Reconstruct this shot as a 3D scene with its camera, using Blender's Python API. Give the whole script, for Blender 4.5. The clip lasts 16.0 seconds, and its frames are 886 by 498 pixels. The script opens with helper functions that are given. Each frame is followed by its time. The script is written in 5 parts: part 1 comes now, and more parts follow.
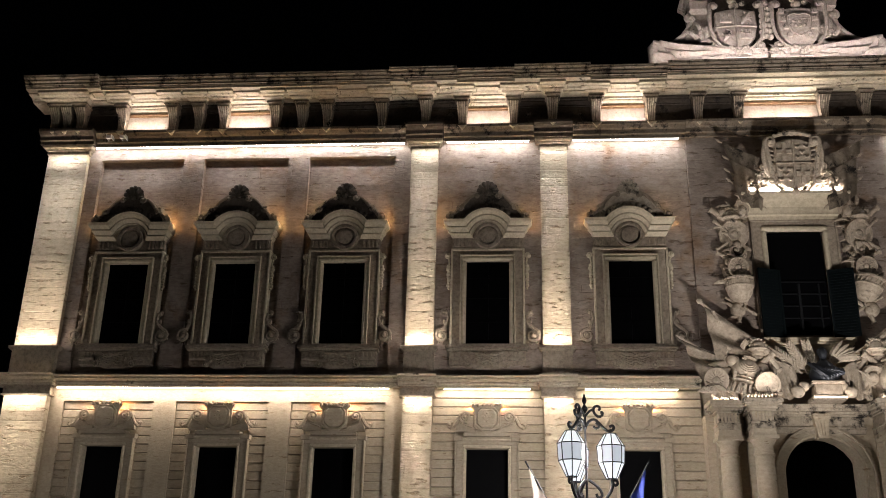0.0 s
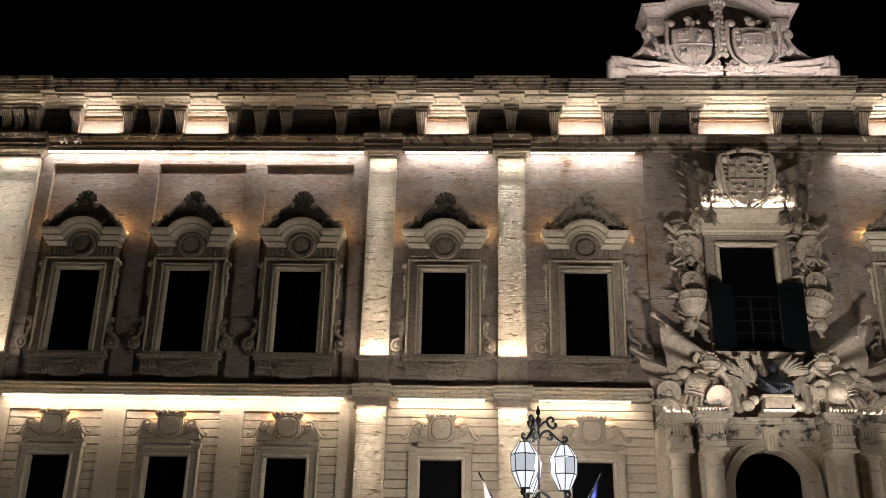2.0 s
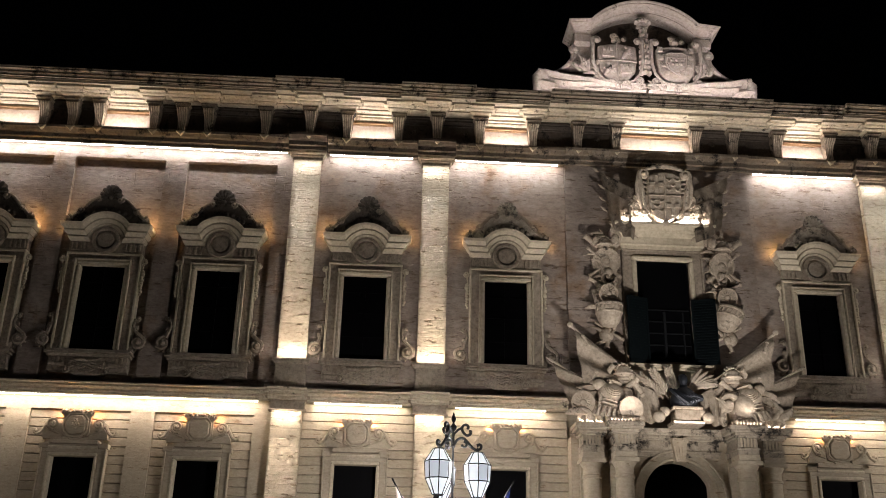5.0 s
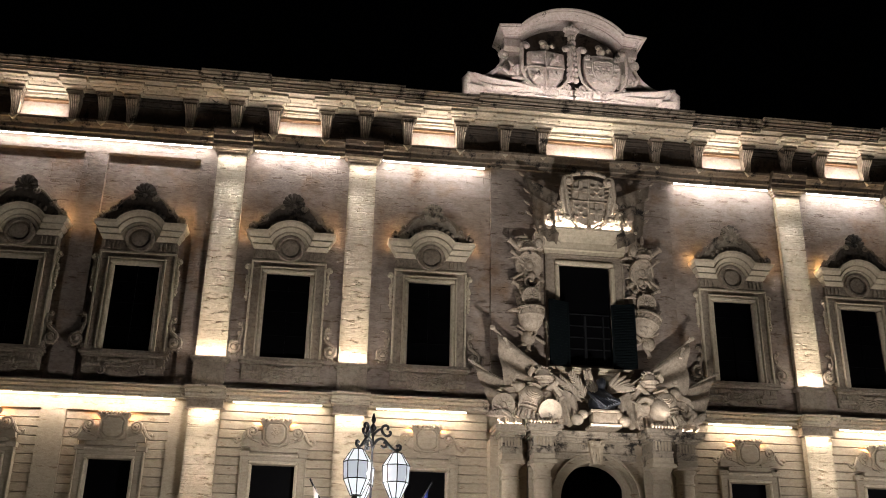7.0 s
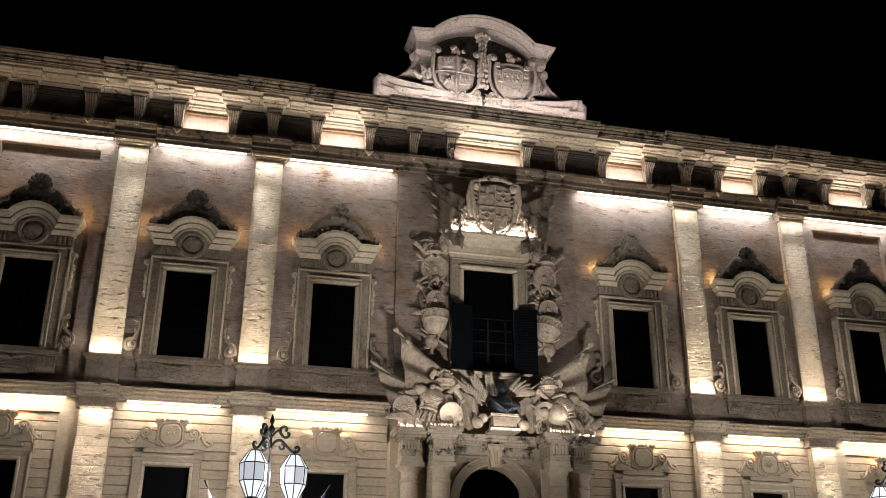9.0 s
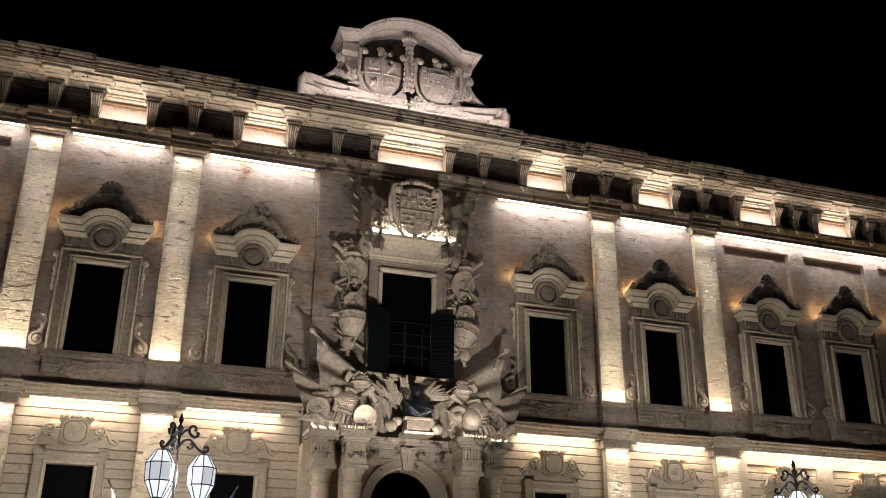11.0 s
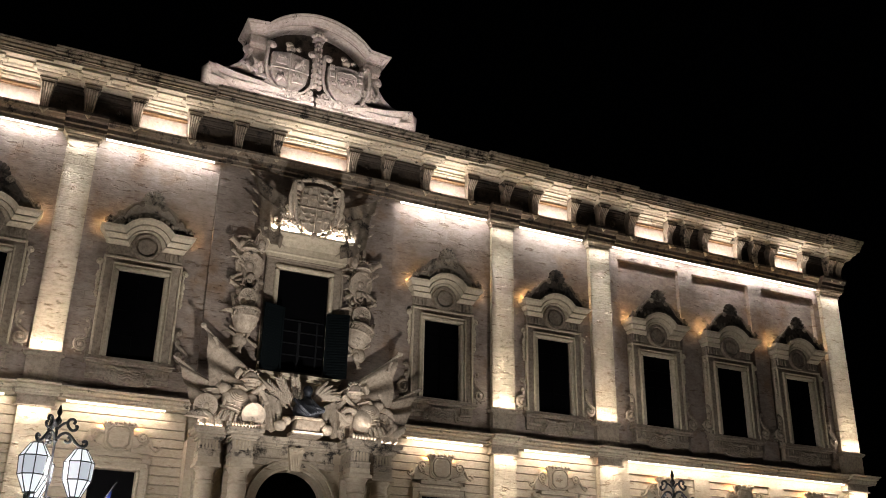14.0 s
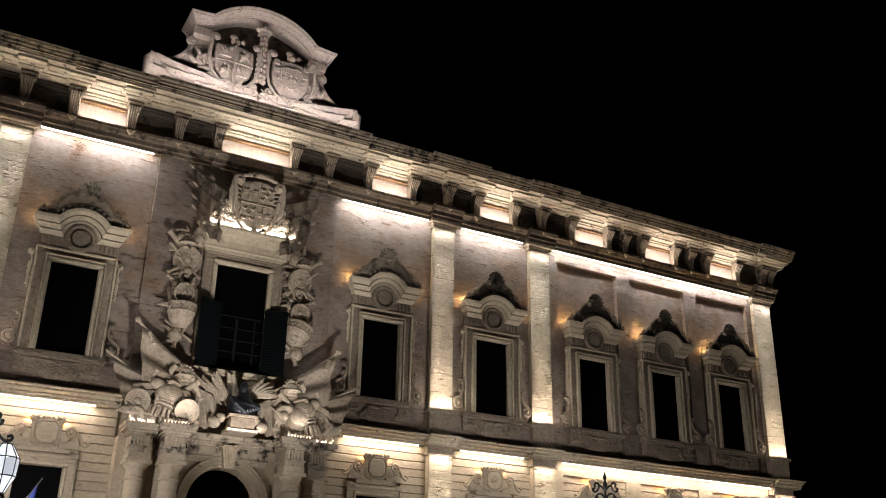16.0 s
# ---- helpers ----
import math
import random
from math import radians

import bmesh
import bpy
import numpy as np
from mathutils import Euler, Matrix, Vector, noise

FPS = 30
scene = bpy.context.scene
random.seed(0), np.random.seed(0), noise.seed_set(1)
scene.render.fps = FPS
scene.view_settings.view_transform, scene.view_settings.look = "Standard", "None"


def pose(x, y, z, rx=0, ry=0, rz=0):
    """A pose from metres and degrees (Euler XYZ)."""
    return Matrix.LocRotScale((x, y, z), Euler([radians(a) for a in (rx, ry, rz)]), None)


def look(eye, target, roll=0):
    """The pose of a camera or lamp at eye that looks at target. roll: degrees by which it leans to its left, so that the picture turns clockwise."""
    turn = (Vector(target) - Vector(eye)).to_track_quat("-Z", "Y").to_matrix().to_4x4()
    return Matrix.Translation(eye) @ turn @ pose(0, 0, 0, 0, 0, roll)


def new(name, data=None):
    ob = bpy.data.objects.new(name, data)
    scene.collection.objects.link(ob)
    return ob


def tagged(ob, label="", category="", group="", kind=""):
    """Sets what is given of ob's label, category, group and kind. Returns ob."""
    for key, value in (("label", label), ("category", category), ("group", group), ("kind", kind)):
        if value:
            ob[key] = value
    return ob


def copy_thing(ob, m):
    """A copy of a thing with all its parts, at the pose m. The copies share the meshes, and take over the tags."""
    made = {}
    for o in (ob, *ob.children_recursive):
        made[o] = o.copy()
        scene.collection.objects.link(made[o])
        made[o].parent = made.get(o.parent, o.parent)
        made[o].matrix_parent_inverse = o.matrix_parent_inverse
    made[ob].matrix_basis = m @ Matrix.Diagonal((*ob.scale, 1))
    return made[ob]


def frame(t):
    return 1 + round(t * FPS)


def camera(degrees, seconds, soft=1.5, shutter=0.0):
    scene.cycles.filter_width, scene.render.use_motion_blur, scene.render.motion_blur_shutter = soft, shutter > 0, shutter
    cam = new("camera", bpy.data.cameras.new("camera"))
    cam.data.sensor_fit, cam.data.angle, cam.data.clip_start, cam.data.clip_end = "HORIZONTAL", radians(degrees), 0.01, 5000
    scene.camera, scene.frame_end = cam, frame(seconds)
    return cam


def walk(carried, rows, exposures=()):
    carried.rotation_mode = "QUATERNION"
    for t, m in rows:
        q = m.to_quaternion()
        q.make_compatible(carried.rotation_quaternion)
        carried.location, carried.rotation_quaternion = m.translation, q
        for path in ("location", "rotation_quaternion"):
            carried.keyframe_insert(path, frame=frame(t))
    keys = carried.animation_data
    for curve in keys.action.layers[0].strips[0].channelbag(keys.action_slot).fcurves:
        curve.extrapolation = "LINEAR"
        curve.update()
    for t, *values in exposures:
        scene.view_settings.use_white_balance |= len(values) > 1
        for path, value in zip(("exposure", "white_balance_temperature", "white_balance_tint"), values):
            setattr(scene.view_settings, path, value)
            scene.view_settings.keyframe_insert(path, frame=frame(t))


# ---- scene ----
# camera: a hand-held pan with a slight arc
cam = camera(50.0, 16.0, soft=0.7)
ROWS = [
    (0, -8.801, -29.330, 1.593, 4.96, 20.36, 1.28),
    (0.5, -8.796, -29.327, 1.593, 4.33, 20.50, 1.25),
    (1, -8.788, -29.322, 1.595, 3.60, 20.68, 1.24),
    (1.5, -8.782, -29.319, 1.597, 2.94, 20.85, 1.23),
    (2, -8.777, -29.319, 1.597, 2.25, 21.03, 1.21),
    (2.5, -8.769, -29.320, 1.596, 1.47, 21.17, 1.20),
    (3, -8.760, -29.322, 1.594, 0.67, 21.29, 1.25),
    (3.5, -8.750, -29.321, 1.594, -0.16, 21.37, 1.31),
    (4, -8.741, -29.317, 1.594, -1.01, 21.44, 1.33),
    (6.5, -8.681, -29.312, 1.595, -5.92, 21.58, 1.28),
    (7, -8.663, -29.311, 1.595, -7.42, 21.64, 1.09),
    (7.5, -8.642, -29.310, 1.596, -9.01, 21.64, 0.89),
    (8, -8.623, -29.311, 1.598, -10.56, 21.67, 0.69),
    (8.5, -8.604, -29.316, 1.599, -12.01, 21.75, 0.55),
    (9, -8.587, -29.320, 1.601, -13.38, 21.85, 0.50),
    (11.5, -8.514, -29.344, 1.602, -19.69, 22.10, 0.63),
    (12, -8.502, -29.354, 1.602, -20.88, 22.10, 0.68),
    (12.5, -8.491, -29.362, 1.604, -21.93, 22.15, 0.77),
    (13, -8.479, -29.368, 1.604, -22.95, 22.19, 0.84),
    (13.5, -8.469, -29.372, 1.607, -23.87, 22.24, 0.97),
    (14, -8.459, -29.375, 1.608, -24.86, 22.32, 1.07),
    (14.5, -8.446, -29.377, 1.609, -25.85, 22.41, 1.12),
    (15, -8.435, -29.382, 1.608, -26.80, 22.43, 1.17),
    (15.5, -8.426, -29.388, 1.609, -27.75, 22.42, 1.17),
    (16, -8.419, -29.394, 1.609, -28.61, 22.38, 1.16),
]
EXPOSURE = 0.0
walk(cam, [(t, pose(x, y, z, 90 + pitch, 0, yaw) @ pose(0, 0, 0, 0, 0, roll)) for t, x, y, z, yaw, pitch, roll in ROWS],
     [(0.0, EXPOSURE), (16.0, EXPOSURE)])

# ---- world: a black night sky ----
world = bpy.data.worlds.new("night")
scene.world = world
world.use_nodes = True
world.node_tree.nodes["Background"].inputs[0].default_value = (0.30, 0.34, 0.45, 1)
world.node_tree.nodes["Background"].inputs[1].default_value = 0.0004

WHITE, WARM, AMBER = (0.955, 0.93, 0.945), (1.0, 0.86, 0.73), (1.0, 0.58, 0.22)
ROSE = (1.0, 0.88, 0.80)


def strip_lamp(x0, x1, y, z, aim, watts, colour, depth=0.05, spread=180):
    """A light line along x from x0 to x1; aim is the (y, z) way it shines; watts per metre."""
    data = bpy.data.lights.new("strip_light", "AREA")
    data.shape, data.size, data.size_y = "RECTANGLE", x1 - x0, depth
    data.energy, data.color = watts * (x1 - x0), colour
    data.spread = radians(spread)
    ob = new("strip_light", data)
    c = Vector(((x0 + x1) / 2, y, z))
    ob.matrix_world = look(c, c + Vector((0, aim[0], aim[1])))
    return ob


# plan: the axis of the portal is x = 0, the face of the pilasters y = 0, the square z = 0
P3, P2 = (7.2, 8.11), (11.58, 12.51)
P1 = {-1: (24.05, 25.5), 1: (23.9, 24.95)}
END = {-1: 25.65, 1: 25.05}
WINDOWS = (5.24, 9.87, 14.65, 18.35, 22.05)
CENTRE = 3.2
SIDE_PANELS = ((13.08, 16.1), (16.84, 19.86), (20.6, 23.6))

UP_W, UP_B, UP_P, UP_PB, BEAM = 12.0, 15.0, 13.0, 27.0, 12.0
LOW_W, LOW_P, NEAR = 12.2, 22.0, 4.8

# ---- lights ----
for s in (-1, 1):
    def span(a, b):
        return (a, b) if s > 0 else (-b, -a)
    strip_lamp(*span(12.75, 23.85), -0.06, 16.43, (0.06, -1), UP_W, WHITE)
    strip_lamp(*span(8.45, 11.32), -0.14, 16.43, (0.12, -1), UP_B, WHITE)
    strip_lamp(*span(3.42, 7.0), -0.14, 16.43, (0.12, -1), UP_B, WHITE)
    strip_lamp(*span(12.95, 23.85), -0.10, 7.80, (0.12, -1), LOW_W, WARM)
    strip_lamp(*span(8.5, 11.24), -0.10, 7.80, (0.12, -1), LOW_W, WARM)
    strip_lamp(*span(3.98, 6.85), -0.10, 7.80, (0.12, -1), LOW_W, WARM)
    for a, b in ((12.75, 23.8), (8.45, 11.32), (3.42, 7.0)):
        strip_lamp(*span(a, b), 0.06, 16.44, (0.3, -1), NEAR, WHITE)
        strip_lamp(*span(max(a, 3.98), b), 0.07, 7.81, (0.3, -1), NEAR * 0.7, WARM)
    for a, b in (P3, P2, P1[s]):
        strip_lamp(*span(a + 0.06, b - 0.06), -0.24, 16.13, (0.35, -1), UP_P, WHITE)
        strip_lamp(*span(a + 0.06, b - 0.06), -0.28, 9.28, (0.35, 1), UP_PB, WARM)
        strip_lamp(*span(a + 0.06, b - 0.06), -0.23, 16.14, (0.06, -1), BEAM, WHITE, 0.06, 24)
        strip_lamp(*span(a + 0.06, b - 0.06), -0.18, 9.27, (0.05, 1), BEAM, WARM, 0.06, 24)
        strip_lamp(*span(a + 0.06, b - 0.06), -0.28, 7.56, (0.06, -1), BEAM * 1.1, WARM, 0.06, 24)
        strip_lamp(*span(a + 0.06, b - 0.06), -0.30, 7.56, (0.35, -1), LOW_P, WARM)
    for x in (5.25, 9.87, 18.3, 22.0) + ((14.6,) if s > 0 else ()):
        strip_lamp(s * x - 0.68, s * x + 0.68, -0.22, 17.07, (-0.14, 1), 20.0, ROSE)
    for x in WINDOWS:
        strip_lamp(s * x - 1.38, s * x + 1.38, 0.10, 13.50, (0.25, 1), 16.0, AMBER)
        for u in (-1, 1):
            strip_lamp(s * x + u * 1.42 - 0.14, s * x + u * 1.42 + 0.14, -0.04, 13.40, (1.0, 0.25), 6.0, AMBER, 0.10)
        strip_lamp(s * x - 0.60, s * x + 0.60, 0.165, 7.24, (1.0, 0.5), 11.0, (1.0, 0.34, 0.08), 0.03)
    strip_lamp(*span(1.45, 2.3), -1.42, 7.36, (0.8, 1), 3.2, ROSE)
    strip_lamp(*span(2.4, 3.2), -1.06, 7.36, (0.7, 1), 5.0, ROSE)
    strip_lamp(*span(1.45, 2.3), -1.50, 7.35, (0.10, 1), 4.5, ROSE, 0.06, 60)
strip_lamp(-1.1, 1.1, -0.22, 17.07, (-0.14, 1), 20.0, ROSE)
strip_lamp(-1.5, 1.5, -0.66, 14.20, (0.8, 1), 30.0, ROSE)
strip_lamp(-0.5, 0.7, -1.36, 7.36, (0.8, 1), 3.2, ROSE)
strip_lamp(-0.5, 0.7, -1.50, 7.35, (0.10, 1), 4.5, ROSE, 0.06, 60)
strip_lamp(-4.2, 4.2, -1.05, 18.78, (0.70, 1), 32.0, (1.0, 0.905, 0.90))

# lamps inside the lanterns of the street lamps; the outer two posts are added, out of view
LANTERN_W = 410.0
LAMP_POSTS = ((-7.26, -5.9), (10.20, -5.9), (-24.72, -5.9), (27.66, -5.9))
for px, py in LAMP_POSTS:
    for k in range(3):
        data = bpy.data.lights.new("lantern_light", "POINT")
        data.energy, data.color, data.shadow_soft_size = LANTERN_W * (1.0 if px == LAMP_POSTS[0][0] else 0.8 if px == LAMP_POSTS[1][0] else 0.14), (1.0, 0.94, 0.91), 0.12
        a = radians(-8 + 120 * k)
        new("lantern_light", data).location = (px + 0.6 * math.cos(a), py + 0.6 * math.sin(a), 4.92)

# floodlights assumed on the square before the portal, out of view, from the way shadows fall
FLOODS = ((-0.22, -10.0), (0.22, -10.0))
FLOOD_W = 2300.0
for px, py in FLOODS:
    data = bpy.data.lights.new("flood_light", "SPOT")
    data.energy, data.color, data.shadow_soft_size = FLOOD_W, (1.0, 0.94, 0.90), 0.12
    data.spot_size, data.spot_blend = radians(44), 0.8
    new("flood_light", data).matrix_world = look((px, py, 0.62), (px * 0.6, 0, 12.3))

# ---- materials ----


def node_mat(name):
    m = bpy.data.materials.new(name)
    m.use_nodes = True
    nt = m.node_tree
    return m, nt.nodes, nt.links, nt.nodes["Principled BSDF"]


def stone(name, base, dark, rough=0.9, courses=None, bump=0.5, soot=0.0, grain=9.0, stretch=1.0, pits=(0.3, 0.65, 0.43), gouges=0.0, stain=0.0):
    """Weathered limestone; courses: (length, height) of faint ashlar joints; soot: share of black crust;
    gouges: level weathering cracks; stain: brown patches."""
    m, n, l, p = node_mat(name)
    geo = n.new("ShaderNodeNewGeometry")
    big = n.new("ShaderNodeTexNoise")
    big.inputs["Scale"].default_value, big.inputs["Detail"].default_value = 0.55, 8
    big.inputs["Roughness"].default_value = 0.65
    l.new(geo.outputs["Position"], big.inputs["Vector"])
    fine = n.new("ShaderNodeTexNoise")
    fine.inputs["Scale"].default_value, fine.inputs["Detail"].default_value = grain, 7
    fine.inputs["Roughness"].default_value = 0.7
    flat = n.new("ShaderNodeVectorMath")
    flat.operation = "MULTIPLY"
    flat.inputs[1].default_value = (stretch, 1, 1.5 if stretch < 1 else 1)
    l.new(geo.outputs["Position"], flat.inputs[0])
    l.new(flat.outputs[0], fine.inputs["Vector"])
    ramp = n.new("ShaderNodeValToRGB")
    ramp.color_ramp.elements[0].position, ramp.color_ramp.elements[1].position = 0.34, 0.62
    ramp.color_ramp.elements[0].color, ramp.color_ramp.elements[1].color = (*dark, 1), (*base, 1)
    l.new(big.outputs["Fac"], ramp.inputs["Fac"])
    mix = n.new("ShaderNodeMix")
    mix.data_type, mix.blend_type = "RGBA", "MULTIPLY"
    mix.inputs["Factor"].default_value = 0.65
    tone = n.new("ShaderNodeValToRGB")
    tone.color_ramp.elements[0].position, tone.color_ramp.elements[1].position = pits[:2]
    tone.color_ramp.elements[0].color = (pits[2], pits[2] * 0.95, pits[2] * 0.9, 1)
    l.new(fine.outputs["Fac"], tone.inputs["Fac"])
    l.new(ramp.outputs["Color"], mix.inputs["A"])
    l.new(tone.outputs["Color"], mix.inputs["B"])
    colour = mix.outputs["Result"]
    info = n.new("ShaderNodeObjectInfo")
    vary = n.new("ShaderNodeMapRange")
    vary.inputs["To Min"].default_value, vary.inputs["To Max"].default_value = 0.92, 1.06
    l.new(info.outputs["Random"], vary.inputs["Value"])
    hsv = n.new("ShaderNodeHueSaturation")
    l.new(vary.outputs["Result"], hsv.inputs["Value"])
    l.new(colour, hsv.inputs["Color"])
    colour = hsv.outputs["Color"]
    height = fine.outputs["Fac"]
    def noise_tex(scale, detail, rough_, squash=(1, 1, 1)):
        t, m_ = n.new("ShaderNodeTexNoise"), n.new("ShaderNodeVectorMath")
        t.inputs["Scale"].default_value, t.inputs["Detail"].default_value, t.inputs["Roughness"].default_value = scale, detail, rough_
        m_.operation, m_.inputs[1].default_value = "MULTIPLY", squash
        l.new(geo.outputs["Position"], m_.inputs[0])
        l.new(m_.outputs[0], t.inputs["Vector"])
        return t

    def between(value, lo, hi):
        r = n.new("ShaderNodeMapRange")
        r.interpolation_type = "SMOOTHSTEP"
        r.inputs["From Min"].default_value, r.inputs["From Max"].default_value = lo, hi
        l.new(value, r.inputs["Value"])
        return r.outputs["Result"]

    def tint(base_colour, mask, shade):
        x = n.new("ShaderNodeMix")
        x.data_type, x.blend_type = "RGBA", "MULTIPLY"
        x.inputs["B"].default_value = (*shade, 1)
        l.new(mask, x.inputs["Factor"])
        l.new(base_colour, x.inputs["A"])
        return x.outputs["Result"]

    def carve(mask, depth):
        x = n.new("ShaderNodeMath")
        x.operation, x.inputs[1].default_value = "MULTIPLY_ADD", -depth
        l.new(mask, x.inputs[0])
        l.new(height, x.inputs[2])
        return x.outputs[0]

    if stain:
        colour = tint(colour, between(noise_tex(0.8, 5, 0.6).outputs["Fac"], 0.50, 0.50 + 0.22 / stain), (0.80, 0.62, 0.45))
    if gouges:
        g = between(noise_tex(1.0, 5, 0.62, (1.9, 1.9, 8.5)).outputs["Fac"], 0.66 - 0.07 * gouges, 0.70 - 0.06 * gouges)
        colour = tint(colour, g, (0.66, 0.60, 0.54))
        height = carve(g, 0.9 * gouges)
    if courses:
        sep, comb = n.new("ShaderNodeSeparateXYZ"), n.new("ShaderNodeCombineXYZ")
        l.new(geo.outputs["Position"], sep.inputs[0])
        l.new(sep.outputs["X"], comb.inputs["X"])
        l.new(sep.outputs["Z"], comb.inputs["Y"])
        br = n.new("ShaderNodeTexBrick")
        br.inputs["Scale"].default_value = 1
        br.inputs["Brick Width"].default_value, br.inputs["Row Height"].default_value = courses
        br.inputs["Mortar Size"].default_value, br.inputs["Mortar Smooth"].default_value = 0.014, 1.0
        br.inputs["Color1"].default_value, br.inputs["Color2"].default_value = (1, 1, 1, 1), (0.80, 0.77, 0.75, 1)
        br.inputs["Mortar"].default_value = (0.9, 0.88, 0.87, 1)
        br.offset_frequency, br.squash, br.squash_frequency = 2, 0.7, 3
        wob = n.new("ShaderNodeVectorMath")
        wob.operation = "MULTIPLY_ADD"
        wob.inputs[1].default_value = (0.05, 0.028, 0)
        l.new(noise_tex(3.5, 3, 0.6).outputs["Color"], wob.inputs[0])
        l.new(comb.outputs[0], wob.inputs[2])
        l.new(wob.outputs[0], br.inputs["Vector"])
        mix2 = n.new("ShaderNodeMix")
        mix2.data_type, mix2.blend_type = "RGBA", "MULTIPLY"
        mix2.inputs["Factor"].default_value = 0.5
        l.new(colour, mix2.inputs["A"])
        l.new(br.outputs["Color"], mix2.inputs["B"])
        colour = mix2.outputs["Result"]
        open_joint = n.new("ShaderNodeMath")
        open_joint.operation = "MULTIPLY"
        l.new(br.outputs["Fac"], open_joint.inputs[0])
        l.new(between(noise_tex(1.7, 3, 0.6).outputs["Fac"], 0.50, 0.66), open_joint.inputs[1])
        colour = tint(colour, open_joint.outputs[0], (0.78, 0.74, 0.7))
        height = carve(open_joint.outputs[0], 0.5)
    if soot:
        crust = n.new("ShaderNodeTexNoise")
        crust.inputs["Scale"].default_value, crust.inputs["Detail"].default_value = 2.2, 9
        crust.inputs["Roughness"].default_value = 0.72
        l.new(geo.outputs["Position"], crust.inputs["Vector"])
        cut = n.new("ShaderNodeMapRange")
        cut.inputs["From Min"].default_value, cut.inputs["From Max"].default_value = 0.62 - 0.3 * soot, 0.70 - 0.2 * soot
        l.new(crust.outputs["Fac"], cut.inputs["Value"])
        mix3 = n.new("ShaderNodeMix")
        mix3.data_type = "RGBA"
        mix3.inputs["B"].default_value = (0.035, 0.03, 0.026, 1)
        l.new(cut.outputs["Result"], mix3.inputs["Factor"])
        l.new(colour, mix3.inputs["A"])
        colour = mix3.outputs["Result"]
    b = n.new("ShaderNodeBump")
    b.inputs["Strength"].default_value, b.inputs["Distance"].default_value = bump, 0.03
    l.new(height, b.inputs["Height"])
    l.new(b.outputs["Normal"], p.inputs["Normal"])
    l.new(colour, p.inputs["Base Color"])
    p.inputs["Roughness"].default_value = rough
    p.inputs["Specular IOR Level"].default_value = 0.2
    return m


def plain(name, base, rough=0.6, metal=0.0, grain=30.0, spread=0.35, gloss=0.5):
    m, n, l, p = node_mat(name)
    tex = n.new("ShaderNodeTexNoise")
    tex.inputs["Scale"].default_value, tex.inputs["Detail"].default_value = grain, 6
    geo = n.new("ShaderNodeNewGeometry")
    l.new(geo.outputs["Position"], tex.inputs["Vector"])
    ramp = n.new("ShaderNodeValToRGB")
    ramp.color_ramp.elements[0].color = (*[c * (1 - spread) for c in base], 1)
    ramp.color_ramp.elements[1].color = (*[min(1, c * (1 + spread)) for c in base], 1)
    l.new(tex.outputs["Fac"], ramp.inputs["Fac"])
    l.new(ramp.outputs["Color"], p.inputs["Base Color"])
    b = n.new("ShaderNodeBump")
    b.inputs["Strength"].default_value, b.inputs["Distance"].default_value = 0.2, 0.005
    l.new(tex.outputs["Fac"], b.inputs["Height"])
    l.new(b.outputs["Normal"], p.inputs["Normal"])
    p.inputs["Roughness"].default_value, p.inputs["Metallic"].default_value = rough, metal
    p.inputs["Specular IOR Level"].default_value = gloss
    return m


def glow(name, colour, strength, base=0.8):
    m, n, l, p = node_mat(name)
    p.inputs["Base Color"].default_value = (base, base, base, 1)
    p.inputs["Emission Color"].default_value, p.inputs["Emission Strength"].default_value = (*colour, 1), strength
    return m


WALL = stone("wall_limestone", (0.425, 0.355, 0.30), (0.26, 0.21, 0.175), courses=(1.7, 0.27), bump=1.0, stretch=0.7, grain=7.0, pits=(0.34, 0.60, 0.54), gouges=0.68, stain=0.8)
TRIM = stone("trim_limestone", (0.46, 0.385, 0.30), (0.30, 0.247, 0.19), bump=0.8, pits=(0.34, 0.58, 0.40), stain=0.5)
BLOCK = stone("ashlar_limestone", (0.57, 0.49, 0.36), (0.44, 0.37, 0.265), bump=1.0, grain=8.0, stretch=0.7, pits=(0.32, 0.56, 0.55), gouges=1.0)
LOWER = stone("lower_limestone", (0.53, 0.455, 0.345), (0.43, 0.362, 0.27), bump=0.5, stretch=0.8, pits=(0.30, 0.60, 0.66), gouges=0.35, stain=0.35)
# lighter stone: light caught by hoods, beads and lintels is in the colour
HOOD = stone("lightened_limestone", (0.70, 0.61, 0.46), (0.52, 0.45, 0.33), bump=0.4, pits=(0.30, 0.60, 0.55))
CORNICE = stone("cornice_limestone", (0.72, 0.64, 0.50), (0.47, 0.41, 0.31), bump=0.6, soot=0.12, pits=(0.32, 0.60, 0.5), stain=0.5)
CRUST = stone("crusted_limestone", (0.58, 0.50, 0.39), (0.36, 0.305, 0.24), bump=0.5, soot=0.42)
BROWN_STONE = stone("brown_limestone", (0.37, 0.305, 0.235), (0.20, 0.163, 0.125), bump=0.5, soot=0.34, stain=0.5)
# near-black base holds the shade of unlit bays, besides the soot patches
METOPE = stone("shaded_sooty_limestone", (0.16, 0.13, 0.105), (0.07, 0.057, 0.047), bump=0.6, soot=0.3)
CREST = stone("dark_limestone", (0.18, 0.15, 0.12), (0.10, 0.083, 0.066), bump=0.5, soot=0.36)
# soot amount raised: the extra dark blotches imitate shade in the relief
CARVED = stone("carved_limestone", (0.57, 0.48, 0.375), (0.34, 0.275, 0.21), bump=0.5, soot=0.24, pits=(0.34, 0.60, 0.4))
